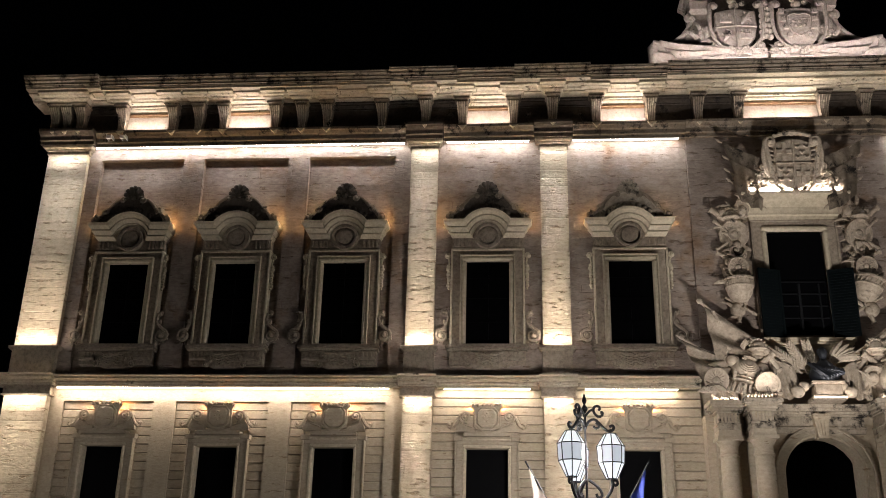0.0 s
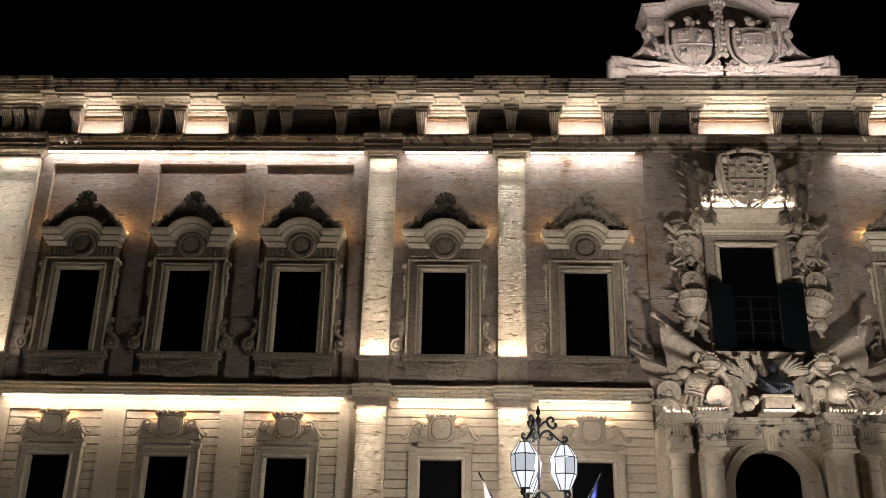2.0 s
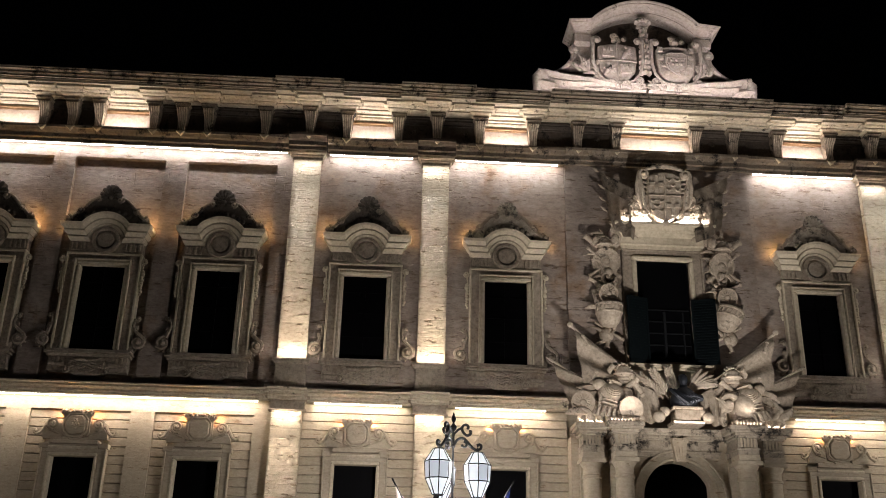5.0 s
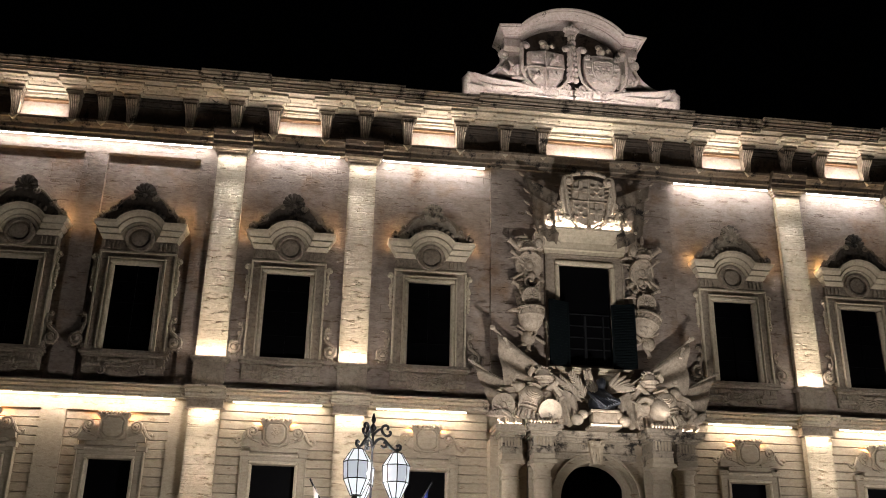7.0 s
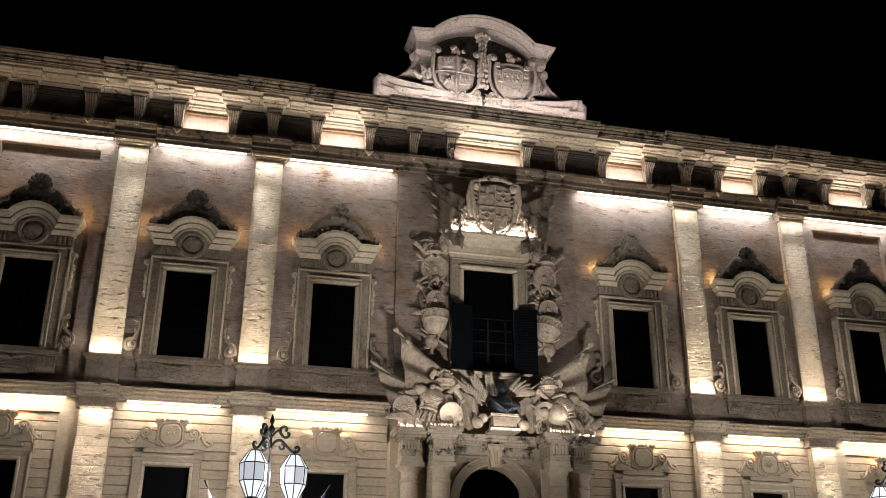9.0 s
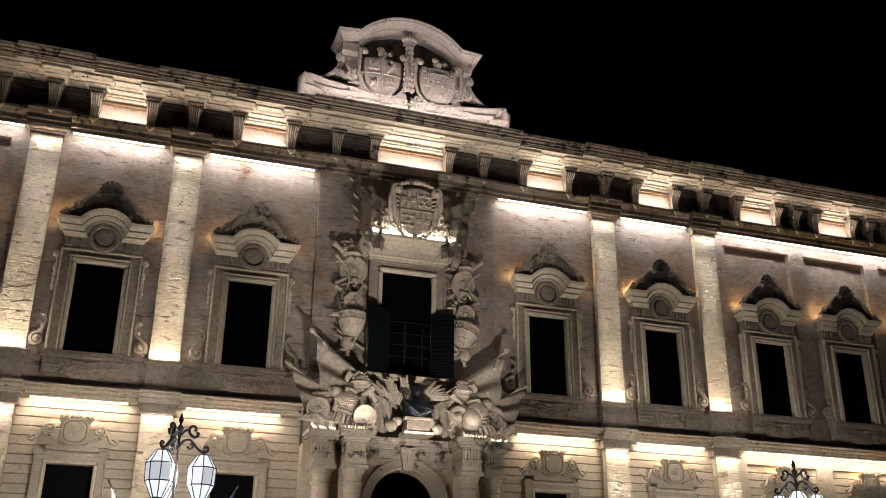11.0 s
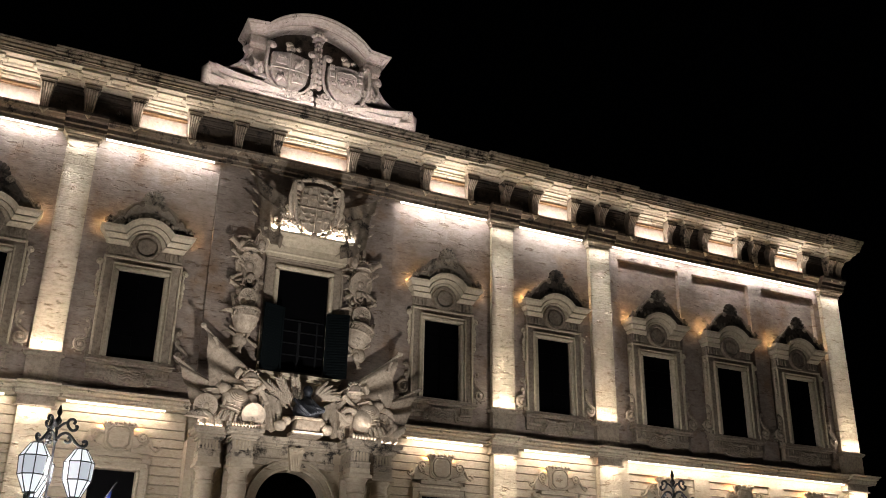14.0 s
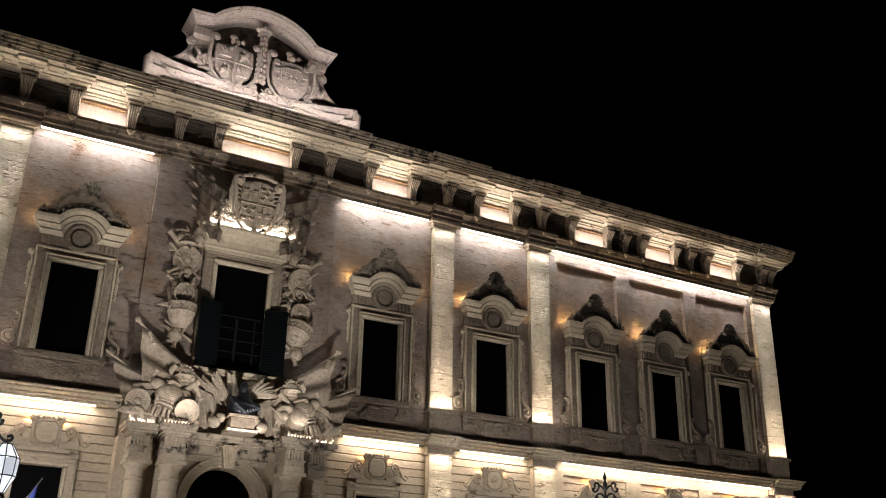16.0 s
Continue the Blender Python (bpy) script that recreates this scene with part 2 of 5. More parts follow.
ARMS = stone("washed_limestone", (0.68, 0.58, 0.46), (0.46, 0.38, 0.29), bump=0.4, soot=0.10, pits=(0.34, 0.60, 0.5))
PALE = stone("pale_limestone", (0.56, 0.485, 0.42), (0.40, 0.34, 0.29), bump=0.4, soot=0.10, pits=(0.33, 0.60, 0.5))
ROSY = stone("rosy_limestone", (0.50, 0.425, 0.355), (0.40, 0.33, 0.27), bump=0.5, pits=(0.30, 0.60, 0.6), gouges=0.4)
RUSTY = stone("rust_stained_limestone", (0.34, 0.20, 0.115), (0.22, 0.125, 0.07), bump=0.4)
BLACKWOOD = plain("dark_green_wood", (0.0025, 0.0045, 0.0052), 0.6, gloss=0.1)
# near-black for panes and sheets: the dark of unlit rooms is in the colour
NEAR_BLACK = plain("near_black", (0.0015, 0.0015, 0.002), 0.6, spread=0.2, gloss=0.05)
WHITE_PAINT = plain("white_paint", (0.6, 0.6, 0.6), 0.5)
IRON = plain("black_iron", (0.005, 0.005, 0.006), 0.55, 0.0, gloss=0.2)
BRONZE = plain("dark_bronze", (0.022, 0.025, 0.032), 0.55, 0.6)
PAVING = stone("paving_stone", (0.22, 0.20, 0.17), (0.13, 0.12, 0.10), courses=(0.9, 0.45))
TUBE_W = glow("white_tube", (1.0, 0.93, 0.86), 9.0)
TUBE_L = glow("warm_tube", (1.0, 0.88, 0.66), 9.0)
LANTERN_GLASS = glow("lantern_glass", (0.86, 0.91, 1.0), 0.62, 0.03)
LANTERN_BRIGHT = glow("lantern_bright_glass", (0.92, 0.96, 1.0), 1.0, 0.03)

# ---- mesh helpers ----


class Shape:
    """Collects vertices and faces of one mesh."""

    def __init__(self):
        self.v, self.f = [], []

    def add(self, v, f):
        k = len(self.v)
        self.v += [tuple(a) for a in v]
        self.f += [tuple(i + k for i in a) for a in f]
        return self

    def box(self, x0, x1, y0, y1, z0, z1):
        v = [(x, y, z) for z in (z0, z1) for y in (y0, y1) for x in (x0, x1)]
        return self.add(v, [(0, 2, 3, 1), (4, 5, 7, 6), (0, 1, 5, 4), (2, 6, 7, 3), (0, 4, 6, 2), (1, 3, 7, 5)])

    def run(self, profile, x0, x1):
        """A closed (y, z) profile drawn along x."""
        n = len(profile)
        v = [(x, y, z) for x in (x0, x1) for y, z in profile]
        f = [(i, (i + 1) % n, n + (i + 1) % n, n + i) for i in range(n)]
        return self.add(v, f + [tuple(range(n))[::-1], tuple(range(n, 2 * n))])

    def slab(self, outline, y0, y1):
        """A closed (x, z) outline from y0 (front) to y1 (back)."""
        n = len(outline)
        v = [(x, y, z) for y in (y0, y1) for x, z in outline]
        f = [(i, (i + 1) % n, n + (i + 1) % n, n + i) for i in range(n)]
        return self.add(v, f + [tuple(range(n)), tuple(range(n, 2 * n))[::-1]])

    def ring(self, cx, cz, r0, r1, y0, y1, a0=0, a1=360, n=24):
        """A band between two radii, from y0 to y1, over an arc in degrees."""
        full = abs(a1 - a0) >= 360
        m = n if full else n + 1
        v = []
        for i in range(m):
            a = radians(a0 + (a1 - a0) * i / n)
            c, s = math.cos(a), math.sin(a)
            v += [(cx + r * c, y, cz + r * s) for r, y in ((r0, y0), (r1, y0), (r1, y1), (r0, y1))]
        f = []
        for i in range(n):
            a, b = 4 * i, 4 * ((i + 1) % m)
            f += [(a + k, a + (k + 1) % 4, b + (k + 1) % 4, b + k) for k in range(4)]
        if not full:
            f += [(0, 1, 2, 3), (4 * n, 4 * n + 3, 4 * n + 2, 4 * n + 1)]
        return self.add(v, f)

    def dome(self, cx, cy, cz, rx, ry, rz, nu=14, nv=8):
        """An ellipsoid."""
        v = [(cx, cy, cz + rz)]
        for j in range(1, nv):
            b = math.pi * j / nv
            v += [(cx + rx * math.sin(b) * math.cos(2 * math.pi * i / nu), cy + ry * math.sin(b) * math.sin(2 * math.pi * i / nu), cz + rz * math.cos(b)) for i in range(nu)]
        v.append((cx, cy, cz - rz))
        f = [(0, 1 + i, 1 + (i + 1) % nu) for i in range(nu)]
        for j in range(nv - 2):
            a = 1 + j * nu
            f += [(a + i, a + nu + i, a + nu + (i + 1) % nu, a + (i + 1) % nu) for i in range(nu)]
        a = 1 + (nv - 2) * nu
        return self.add(v, f + [(a + i, len(v) - 1, a + (i + 1) % nu) for i in range(nu)])

    def lathe(self, profile, cx, cy, n=20, z=0.0):
        """(radius, height) profile turned about an upright axis."""
        v = [(cx + r * math.cos(2 * math.pi * i / n), cy + r * math.sin(2 * math.pi * i / n), z + h) for r, h in profile for i in range(n)]
        f = [(j * n + i, j * n + (i + 1) % n, (j + 1) * n + (i + 1) % n, (j + 1) * n + i) for j in range(len(profile) - 1) for i in range(n)]
        return self.add(v, f + [tuple(range(n))[::-1], tuple(range(len(v) - n, len(v)))])

    def sweep(self, path, radii, n=8, flat=1.0):
        """A round bar along a path; radii: one, or one per point; flat squeezes it in y."""
        path = [Vector(p) for p in path]
        if not hasattr(radii, "__len__"):
            radii = [radii] * len(path)
        v = []
        for i, p in enumerate(path):
            d = (path[min(i + 1, len(path) - 1)] - path[max(i - 1, 0)]).normalized()
            a = d.cross(Vector((0, 1, 0)))
            a = a.normalized() if a.length > 1e-3 else Vector((1, 0, 0))
            b = d.cross(a)
            for k in range(n):
                q = p + radii[i] * (a * math.cos(2 * math.pi * k / n) + b * math.sin(2 * math.pi * k / n) * flat)
                v.append(q)
        f = [(i * n + k, i * n + (k + 1) % n, (i + 1) * n + (k + 1) % n, (i + 1) * n + k) for i in range(len(path) - 1) for k in range(n)]
        return self.add(v, f + [tuple(range(n))[::-1], tuple(range(len(v) - n, len(v)))])

    def curl(self, path, r, n=6):
        """A bar along a rounded path."""
        path = [Vector(p) for p in path]
        for _ in range(2):
            fine = [path[0]]
            for a, b in zip(path, path[1:]):
                fine += [a.lerp(b, 0.25), a.lerp(b, 0.75)]
            path = fine + [path[-1]]
        return self.sweep(path, r, n)

    def scroll(self, cx, cz, r, y, turns=1.6, start=0.0, hand=1, thick=0.05, tail=None):
        """A volute in the facade's plane that winds in to (cx, cz); tail: points that lead in to it."""
        pts, rad = [], []
        n = int(16 * turns)
        for i in range(n + 1):
            k = i / n
            a = radians(start) + hand * 2 * math.pi * turns * k
            q = r * (1 - 0.85 * k)
            pts.append((cx + q * math.cos(a), y - 0.05 * k, cz + q * math.sin(a)))
            rad.append(thick * (1 - 0.45 * k))
        if tail:
            pts = [(x, y, z) for x, z in tail] + pts
            rad = [thick * (0.5 + 0.5 * i / len(tail)) for i in range(len(tail))] + rad
        self.sweep(pts, rad, 6)
        return self.dome(cx, y - 0.04, cz, thick * 1.3, thick * 1.3, thick * 1.3, 8, 6)

    def flip(self):
        """Adds the mirror image across x = 0."""
        return self.add([(-x, y, z) for x, y, z in self.v], [f[::-1] for f in self.f])

    def moved(self, m, other):
        """Adds another shape at the pose m."""
        return self.add([m @ Vector(a) for a in other.v], other.f)


def mesh_of(name, shape, material, smooth=False, origin=(0, 0, 0)):
    me = bpy.data.meshes.new(name)
    me.from_pydata([(x - origin[0], y - origin[1], z - origin[2]) for x, y, z in shape.v], [], shape.f)
    bm = bmesh.new()
    bm.from_mesh(me)
    bmesh.ops.recalc_face_normals(bm, faces=bm.faces)
    bm.to_mesh(me)
    bm.free()
    me.materials.append(material)
    if smooth:
        for p in me.polygons:
            p.use_smooth = True
        me.set_sharp_from_angle(angle=radians(40))
    return me


def thing(name, at, label, category, group="", kind=""):
    ob = new(name)
    ob.location = at
    ob.empty_display_size = 0.2
    return tagged(ob, label, category, group, kind)


def base_of(ob):
    at = Vector(ob.location)
    while ob.parent:
        ob = ob.parent
        at += Vector(ob.location)
    return at


def part(name, shape, material, parent, label="", smooth=False, bevel=0.0):
    """One mesh under a thing or a part; shape in the world's places."""
    ob = new(name, mesh_of(name, shape, material, smooth, base_of(parent)))
    ob.parent = parent
    if label:
        ob["label"] = label
    if bevel:
        b = ob.modifiers.new("bevel", "BEVEL")
        b.width, b.segments, b.limit_method = bevel, 2, "ANGLE"
    return ob


def solid(name, shape, material, label, category, kind="", group="", smooth=False, bevel=0.0):
    """A thing that is one mesh."""
    ob = new(name, mesh_of(name, shape, material, smooth))
    if bevel:
        b = ob.modifiers.new("bevel", "BEVEL")
        b.width, b.segments, b.limit_method = bevel, 2, "ANGLE"
    return tagged(ob, label, category, group, kind)


def pierced(x0, x1, z0, z1, y0, y1, holes):
    """A wall between x0..x1 and z0..z1 with rectangular holes (x0, x1, z0, z1) through it."""
    xs = sorted({x0, x1, *[v for h in holes for v in h[:2] if x0 < v < x1]})
    s = Shape()
    for a, b in zip(xs, xs[1:]):
        cuts = sorted((max(h[2], z0), min(h[3], z1)) for h in holes if h[0] < (a + b) / 2 < h[1])
        z = z0
        for c, d in cuts:
            if c > z:
                s.box(a, b, y0, y1, z, c)
            z = max(z, d)
        if z < z1:
            s.box(a, b, y0, y1, z, z1)
    return s

# ---- ground and walls ----
ground = Shape().box(-600, 600, -600, 600, -0.4, 0.0)
solid("ground", ground, PAVING, "grey stone paving of the square before the palace", "paving", "structure")

FRONT, BACK, DEEP = 0.20, 0.39, 0.95
UP = [(s * x - 0.70, s * x + 0.70, 9.30, 12.13) for x in WINDOWS for s in (-1, 1)]
LOW = [(s * x - 0.64, s * x + 0.64, 2.9, 6.02) for x in WINDOWS for s in (-1, 1)]
MID = [(-0.88, 0.88, 9.6, 13.04)]
solid("wall_upper", pierced(-END[-1], END[1], 8.0, 18.1, BACK, DEEP, UP + MID), WALL,
      "weathered beige limestone wall of the upper storey", "wall", "structure")
solid("wall_lower", pierced(-END[-1], END[1], 0.0, 8.0, BACK, DEEP, LOW + [(-1.2, 1.2, 0.0, 6.5)]), LOWER,
      "warm beige limestone wall of the ground storey", "wall", "structure")
for s, side in ((-1, "west"), (1, "east")):
    solid("wall_" + side, Shape().box(END[1] - 0.6, END[1], DEEP, 30, 0, 18.1) if s > 0 else Shape().box(-END[-1], -END[-1] + 0.6, DEEP, 30, 0, 18.1),
          WALL, "plain limestone side wall of the palace", "wall", "structure")
solid("wall_back", Shape().box(-END[-1], END[1], 30, 30.6, 0, 18.1), WALL, "plain limestone rear wall of the palace", "wall", "structure")
solid("roof", Shape().box(-END[-1], END[1], DEEP, 30.6, 18.1, 18.4), TRIM, "flat stone roof of the palace", "roof", "structure")

# raised wall layers of the upper storey: bay walls and the strips between the sunk panels
for s in (-1, 1):
    def sx(a, b):
        return (a, b) if s > 0 else (-b, -a)
    up = [h for h in UP]
    for a, b in ((CENTRE, P3[0]), (P3[1], P2[0])):
        solid("wall_bay", pierced(*sx(a, b), 8.2, 16.6, FRONT, BACK, up), WALL, "weathered limestone wall bay round an upper window", "wall", "structure")
    frame_holes = [(*sx(a, b), 8.2, 16.05) for a, b in SIDE_PANELS]
    solid("wall_frame", pierced(*sx(P2[1], P1[s][0]), 8.2, 16.6, FRONT, BACK, frame_holes), WALL,
          "limestone strips framing three sunk wall panels", "wall", "structure")
    low_holes = [(*sx(a, b), 0.9, 7.45) for a, b in SIDE_PANELS]
    solid("wall_frame", pierced(*sx(P2[1], P1[s][0]), 0.0, 8.0, 0.22, BACK, low_holes), LOWER,
          "smooth limestone strips between rusticated panels", "wall", "structure")
solid("wall_centre", pierced(-CENTRE, CENTRE, 8.2, 16.95, 0.08, BACK, MID), WALL, "weathered limestone wall of the middle bay", "wall", "structure")

# string course between the storeys
STRING = [(0.36, 7.9), (-0.013, 7.9), (-0.013, 7.96), (-0.058, 7.98), (-0.058, 8.03), (-0.032, 8.035), (-0.032, 8.05), (-0.115, 8.07), (-0.205, 8.1), (-0.205, 8.14), (-0.173, 8.145), (-0.173, 8.155), (-0.333, 8.17), (-0.333, 8.215), (0.36, 8.26)]


def shifted(profile, dy, dz=0.0):
    return [(y + (dy if y < 0.3 else 0), z + dz) for y, z in profile]


for s in (-1, 1):
    for a, b, out in ((3.3, 7.06, 0), (8.25, 11.44, 0), (12.65, 23.85, 0), (7.06, 8.25, -0.22), (11.44, 12.65, -0.22), (23.85, END[s] + 0.3, -0.22)):
        run = Shape().run(shifted(STRING, out), *((a, b) if s > 0 else (-b, -a)))
        solid("string_course", run, CORNICE, "moulded limestone string course between the storeys", "moulding", "structure", bevel=0.008)

# entablature: architrave, frieze and crowning cornice, breaking forward over the pilasters and the middle
ARCH = [(0.36, 16.50), (0.02, 16.50), (0.02, 16.62), (-0.06, 16.64), (-0.06, 16.78), (-0.14, 16.82), (-0.20, 16.90), (-0.24, 16.92), (-0.24, 17.02), (0.36, 17.04)]
FILLET = [(0.36, 17.74), (-0.03, 17.74), (-0.03, 17.79), (-0.08, 17.80), (-0.13, 17.87), (-0.13, 17.92), (-0.20, 17.93), (-0.20, 17.996), (0.36, 17.996)]
BED = [(0.36, 18.00), (-0.42, 18.00), (-0.42, 18.05), (-0.50, 18.07), (-0.55, 18.12), (-0.78, 18.13), (-0.78, 18.19), (-1.02, 18.20), (-1.02, 18.27), (0.36, 18.27)]
CROWN = [(0.36, 18.272), (-1.07, 18.272), (-1.07, 18.31), (-1.12, 18.315), (-1.12, 18.33), (-1.09, 18.335), (-1.09, 18.39), (-1.17, 18.40), (-1.19, 18.425), (-1.19, 18.445), (-1.16, 18.45), (-1.16, 18.475), (-1.24, 18.485), (-1.28, 18.52), (-1.28, 18.54), (-1.25, 18.545), (-1.25, 18.56), (-1.31, 18.57), (-1.31, 18.60), (0.36, 18.66)]



def moulding(name, profile, x0, x1, material, label, category, bevel):
    solid(name, Shape().run(profile, x0, x1), material, label, category, "structure", bevel=bevel)


def entablature_run(x0, x1, out, up):
    moulding("cornice", shifted(CROWN, out, up), x0, x1, CRUST, "blackened limestone crowning cornice", "cornice", 0.005)
    moulding("cornice_bed", shifted(BED, out, up * 0.87), x0, x1, CORNICE, "cream limestone bed moulding under the cornice", "moulding", 0.006)


ARCHITRAVE = "stained limestone architrave with blackened ledge"
for s in (-1, 1):
    def sx(a, b):
        return (a, b) if s > 0 else (-b, -a)
    for a, b in ((3.85, 6.4), (8.95, 10.9), (13.2, 23.45)):
        entablature_run(*sx(a, b), 0.0, 0.0)
    for a, b in ((6.4, 8.95), (10.9, 13.2), (23.45, END[s] + 0.5)):
        entablature_run(*sx(a, b), -0.12, 0.03)
    for a, b in ((3.2, 7.0), (8.3, 11.4), (12.7, 23.8)):
        moulding("architrave", ARCH, *sx(a, b), BROWN_STONE, ARCHITRAVE, "moulding", 0.008)
    for a, b in ((7.0, 8.3), (11.4, 12.7), (23.8, END[s] + 0.12)):
        # the dark stone paints in the shade above each capital
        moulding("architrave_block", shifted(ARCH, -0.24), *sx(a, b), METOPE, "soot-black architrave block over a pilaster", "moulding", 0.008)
entablature_run(-3.85, 3.85, -0.12, 0.03)
moulding("architrave", shifted(ARCH, -0.06), -3.2, 3.2, BROWN_STONE, ARCHITRAVE, "moulding", 0.008)
solid("frieze", Shape().box(-END[-1], END[1], 0.02, 0.36, 17.03, 17.74), METOPE, "limestone frieze darkened for shade and soot behind the console brackets", "frieze", "structure")
moulding("frieze_moulding", FILLET, -END[-1], END[1], METOPE, "moulding darkened for shade and soot along the top of the frieze", "moulding", 0.006)

# ---- pilasters ----


def courses_of(parent, meshes, x0, x1, z0, z1, step, y):
    """Ashlar blocks, two or one to a course, as parts."""
    n = round((z1 - z0) / step)
    for i in range(n):
        cut = x0 + (x1 - x0) * random.uniform(0.3, 0.7)
        for a, b in ((x0, cut), (cut, x1)) if i % 2 else ((x0, x1),):
            ob = new("ashlar_block", random.choice(meshes))
            ob.parent = parent
            o = base_of(parent)
            out = random.uniform(-0.001, 0.003)
            ob.location = Vector(((a + b) / 2, y - out, z0 + (i + 0.5) * (z1 - z0) / n)) - o
            ob.scale = ((b - a) - 0.001, 1, (z1 - z0) / n - 0.0005)


def rough_block(seed):
    """A worn ashlar face of unit size with chipped upper and lower edges."""
    r, s, nx = random.Random(seed), Shape(), 7
    rows = []
    for j, w in enumerate((-0.5, -0.44, 0.40, 0.5)):
        row = []
        for i in range(nx + 1):
            worn = r.random() < 0.25
            edge = j in (0, 3)
            z = w + (r.uniform(0.02, 0.07) * (1 if j == 0 else -1) if worn and j in (0, 3) else 0)
            row.append((-0.5 + i / nx, -0.002 if edge else -0.003 - r.uniform(0, 0.007), z))
        rows.append(row)
    s.add([p for q in rows for p in q], [(j * (nx + 1) + i, j * (nx + 1) + i + 1, (j + 1) * (nx + 1) + i + 1, (j + 1) * (nx + 1) + i) for j in range(3) for i in range(nx)])
    return mesh_of("ashlar_block", s.box(-0.5, 0.5, 0.005, 0.06, -0.5, 0.5), BLOCK)


BLOCK_MESHES = [rough_block(k) for k in range(8)]

CAP = [(-0.02, 16.19), (-0.05, 16.20), (-0.05, 16.245), (-0.03, 16.25), (-0.03, 16.29), (-0.09, 16.33), (-0.09, 16.37), (-0.14, 16.39), (-0.17, 16.43), (-0.17, 16.498)]
LOWCAP = [(-0.06, 7.56), (-0.12, 7.58), (-0.12, 7.62), (-0.07, 7.63), (-0.07, 7.86), (-0.13, 7.88), (-0.13, 7.92), (-0.22, 7.96), (-0.22, 8.0)]


def stepped(profile, x0, x1, back):
    """A moulded cap: the profile goes round three sides."""
    s = Shape()
    rings = [[(x0 + y, back, z), (x0 + y, y, z), (x1 - y, y, z), (x1 - y, back, z)] for y, z in profile]
    s.add([p for r in rings for p in r], [(4 * j + k, 4 * j + k + 1, 4 * j + k + 5, 4 * j + k + 4) for j in range(len(rings) - 1) for k in range(3)])
    n = len(rings) - 1
    s.f += [(0, 1, 2, 3), (4 * n, 4 * n + 1, 4 * n + 2, 4 * n + 3)] + [(4 * j, 4 * j + 4, 4 * j + 7, 4 * j + 3) for j in range(n)]
    return s


for s in (-1, 1):
    for a, b in (P1[s], P2, P3):
        x0, x1 = (a, b) if s > 0 else (-b, -a)
        wide = "broad corner" if a > 20 else "slender"
        p = thing("pilaster", ((x0 + x1) / 2, 0, 8.3), wide + " limestone pilaster of rough ashlar, lit from both ends", "pilaster", "upper pilasters")
        shaft = part("shaft", Shape().box(x0 + 0.008, x1 - 0.008, 0.012, FRONT, 9.2, 16.20), BLOCK, p)
        courses_of(shaft, BLOCK_MESHES, x0, x1, 9.23, 16.20, 0.287, 0.0)
        part("capital", stepped(CAP, x0, x1, FRONT), TRIM, p, "moulded capital", bevel=0.006)
        part("plinth", Shape().box(x0 - 0.02, x1 + 0.02, -0.05, FRONT, 8.3, 9.06), TRIM, p, bevel=0.01)
        part("plinth_cap", stepped([(-0.05, 9.06), (-0.09, 9.09), (-0.13, 9.13), (-0.13, 9.20), (-0.10, 9.22)], x0, x1, FRONT), TRIM, p)
        p = thing("pilaster", ((x0 + x1) / 2, 0, 0), wide + " ground-storey limestone pilaster of rough ashlar, lit from above", "pilaster", "lower pilasters")
        shaft = part("shaft", Shape().box(x0 + 0.008, x1 - 0.008, -0.05, 0.22, 0, 7.58), BLOCK, p)
        courses_of(shaft, BLOCK_MESHES, x0, x1, 2.8, 7.58, 0.287, -0.062)
        part("capital", stepped(LOWCAP, x0, x1, 0.22), TRIM, p, "moulded capital", bevel=0.006)

# ---- console brackets of the frieze ----


def console():
    c = thing("console_bracket", (0, 0, 16.98), "fluted limestone scroll bracket under the cornice", "bracket", "console brackets")
    prof = [(0.05, 16.98), (-0.14, 16.98), (-0.19, 17.03), (-0.19, 17.12), (-0.17, 17.26), (-0.19, 17.44), (-0.27, 17.60), (-0.38, 17.70), (-0.43, 17.78), (-0.42, 17.85), (0.05, 17.85)]

    def half_width(z):
        return 0.125 + 0.085 * max(0.0, (z - 17.0) / 0.85) ** 1.6
    body = Shape()
    n = len(prof)
    body.add([(u * half_width(z), y, z) for u in (-1, 1) for y, z in prof], [(i, (i + 1) % n, n + (i + 1) % n, n + i) for i in range(n)] + [tuple(range(n))[::-1], tuple(range(n, 2 * n))])
    part("body", body, BROWN_STONE, c, bevel=0.01)
    for k in range(5):
        u = (k - 2) / 2.4
        part("rib", Shape().sweep([(u * half_width(z), y - 0.020, z) for y, z in prof[2:9]], [0.020, 0.022, 0.024, 0.026, 0.028, 0.030, 0.024], 6), CARVED, c, smooth=True)
    for u in (-1, 1):
        part("eye", Shape().ring(0, 0, 0.02, 0.07, -0.02, 0.02, 0, 360, 12), CARVED, c).matrix_basis = pose(u * 0.20, -0.33, 0.80, 0, 0, 90)
    part("drop", Shape().slab([(-0.17, 16.975), (0.17, 16.975), (0.0, 16.82)], -0.285, -0.05), HOOD, c, "triangular stone drop", bevel=0.02)
    part("abacus", stepped([(-0.44, 17.85), (-0.46, 17.88), (-0.49, 17.90), (-0.49, 17.94), (-0.46, 17.945), (-0.46, 17.96)], 0.225, -0.225, 0.05), BROWN_STONE, c)
    part("soffit_block", stepped([(-0.46, 17.96), (-0.48, 17.99), (-0.57, 18.02), (-0.60, 18.055), (-0.60, 18.075), (-0.70, 18.085), (-0.74, 18.11), (-0.74, 18.15)], 0.215, -0.215, 0.05), CORNICE, c)
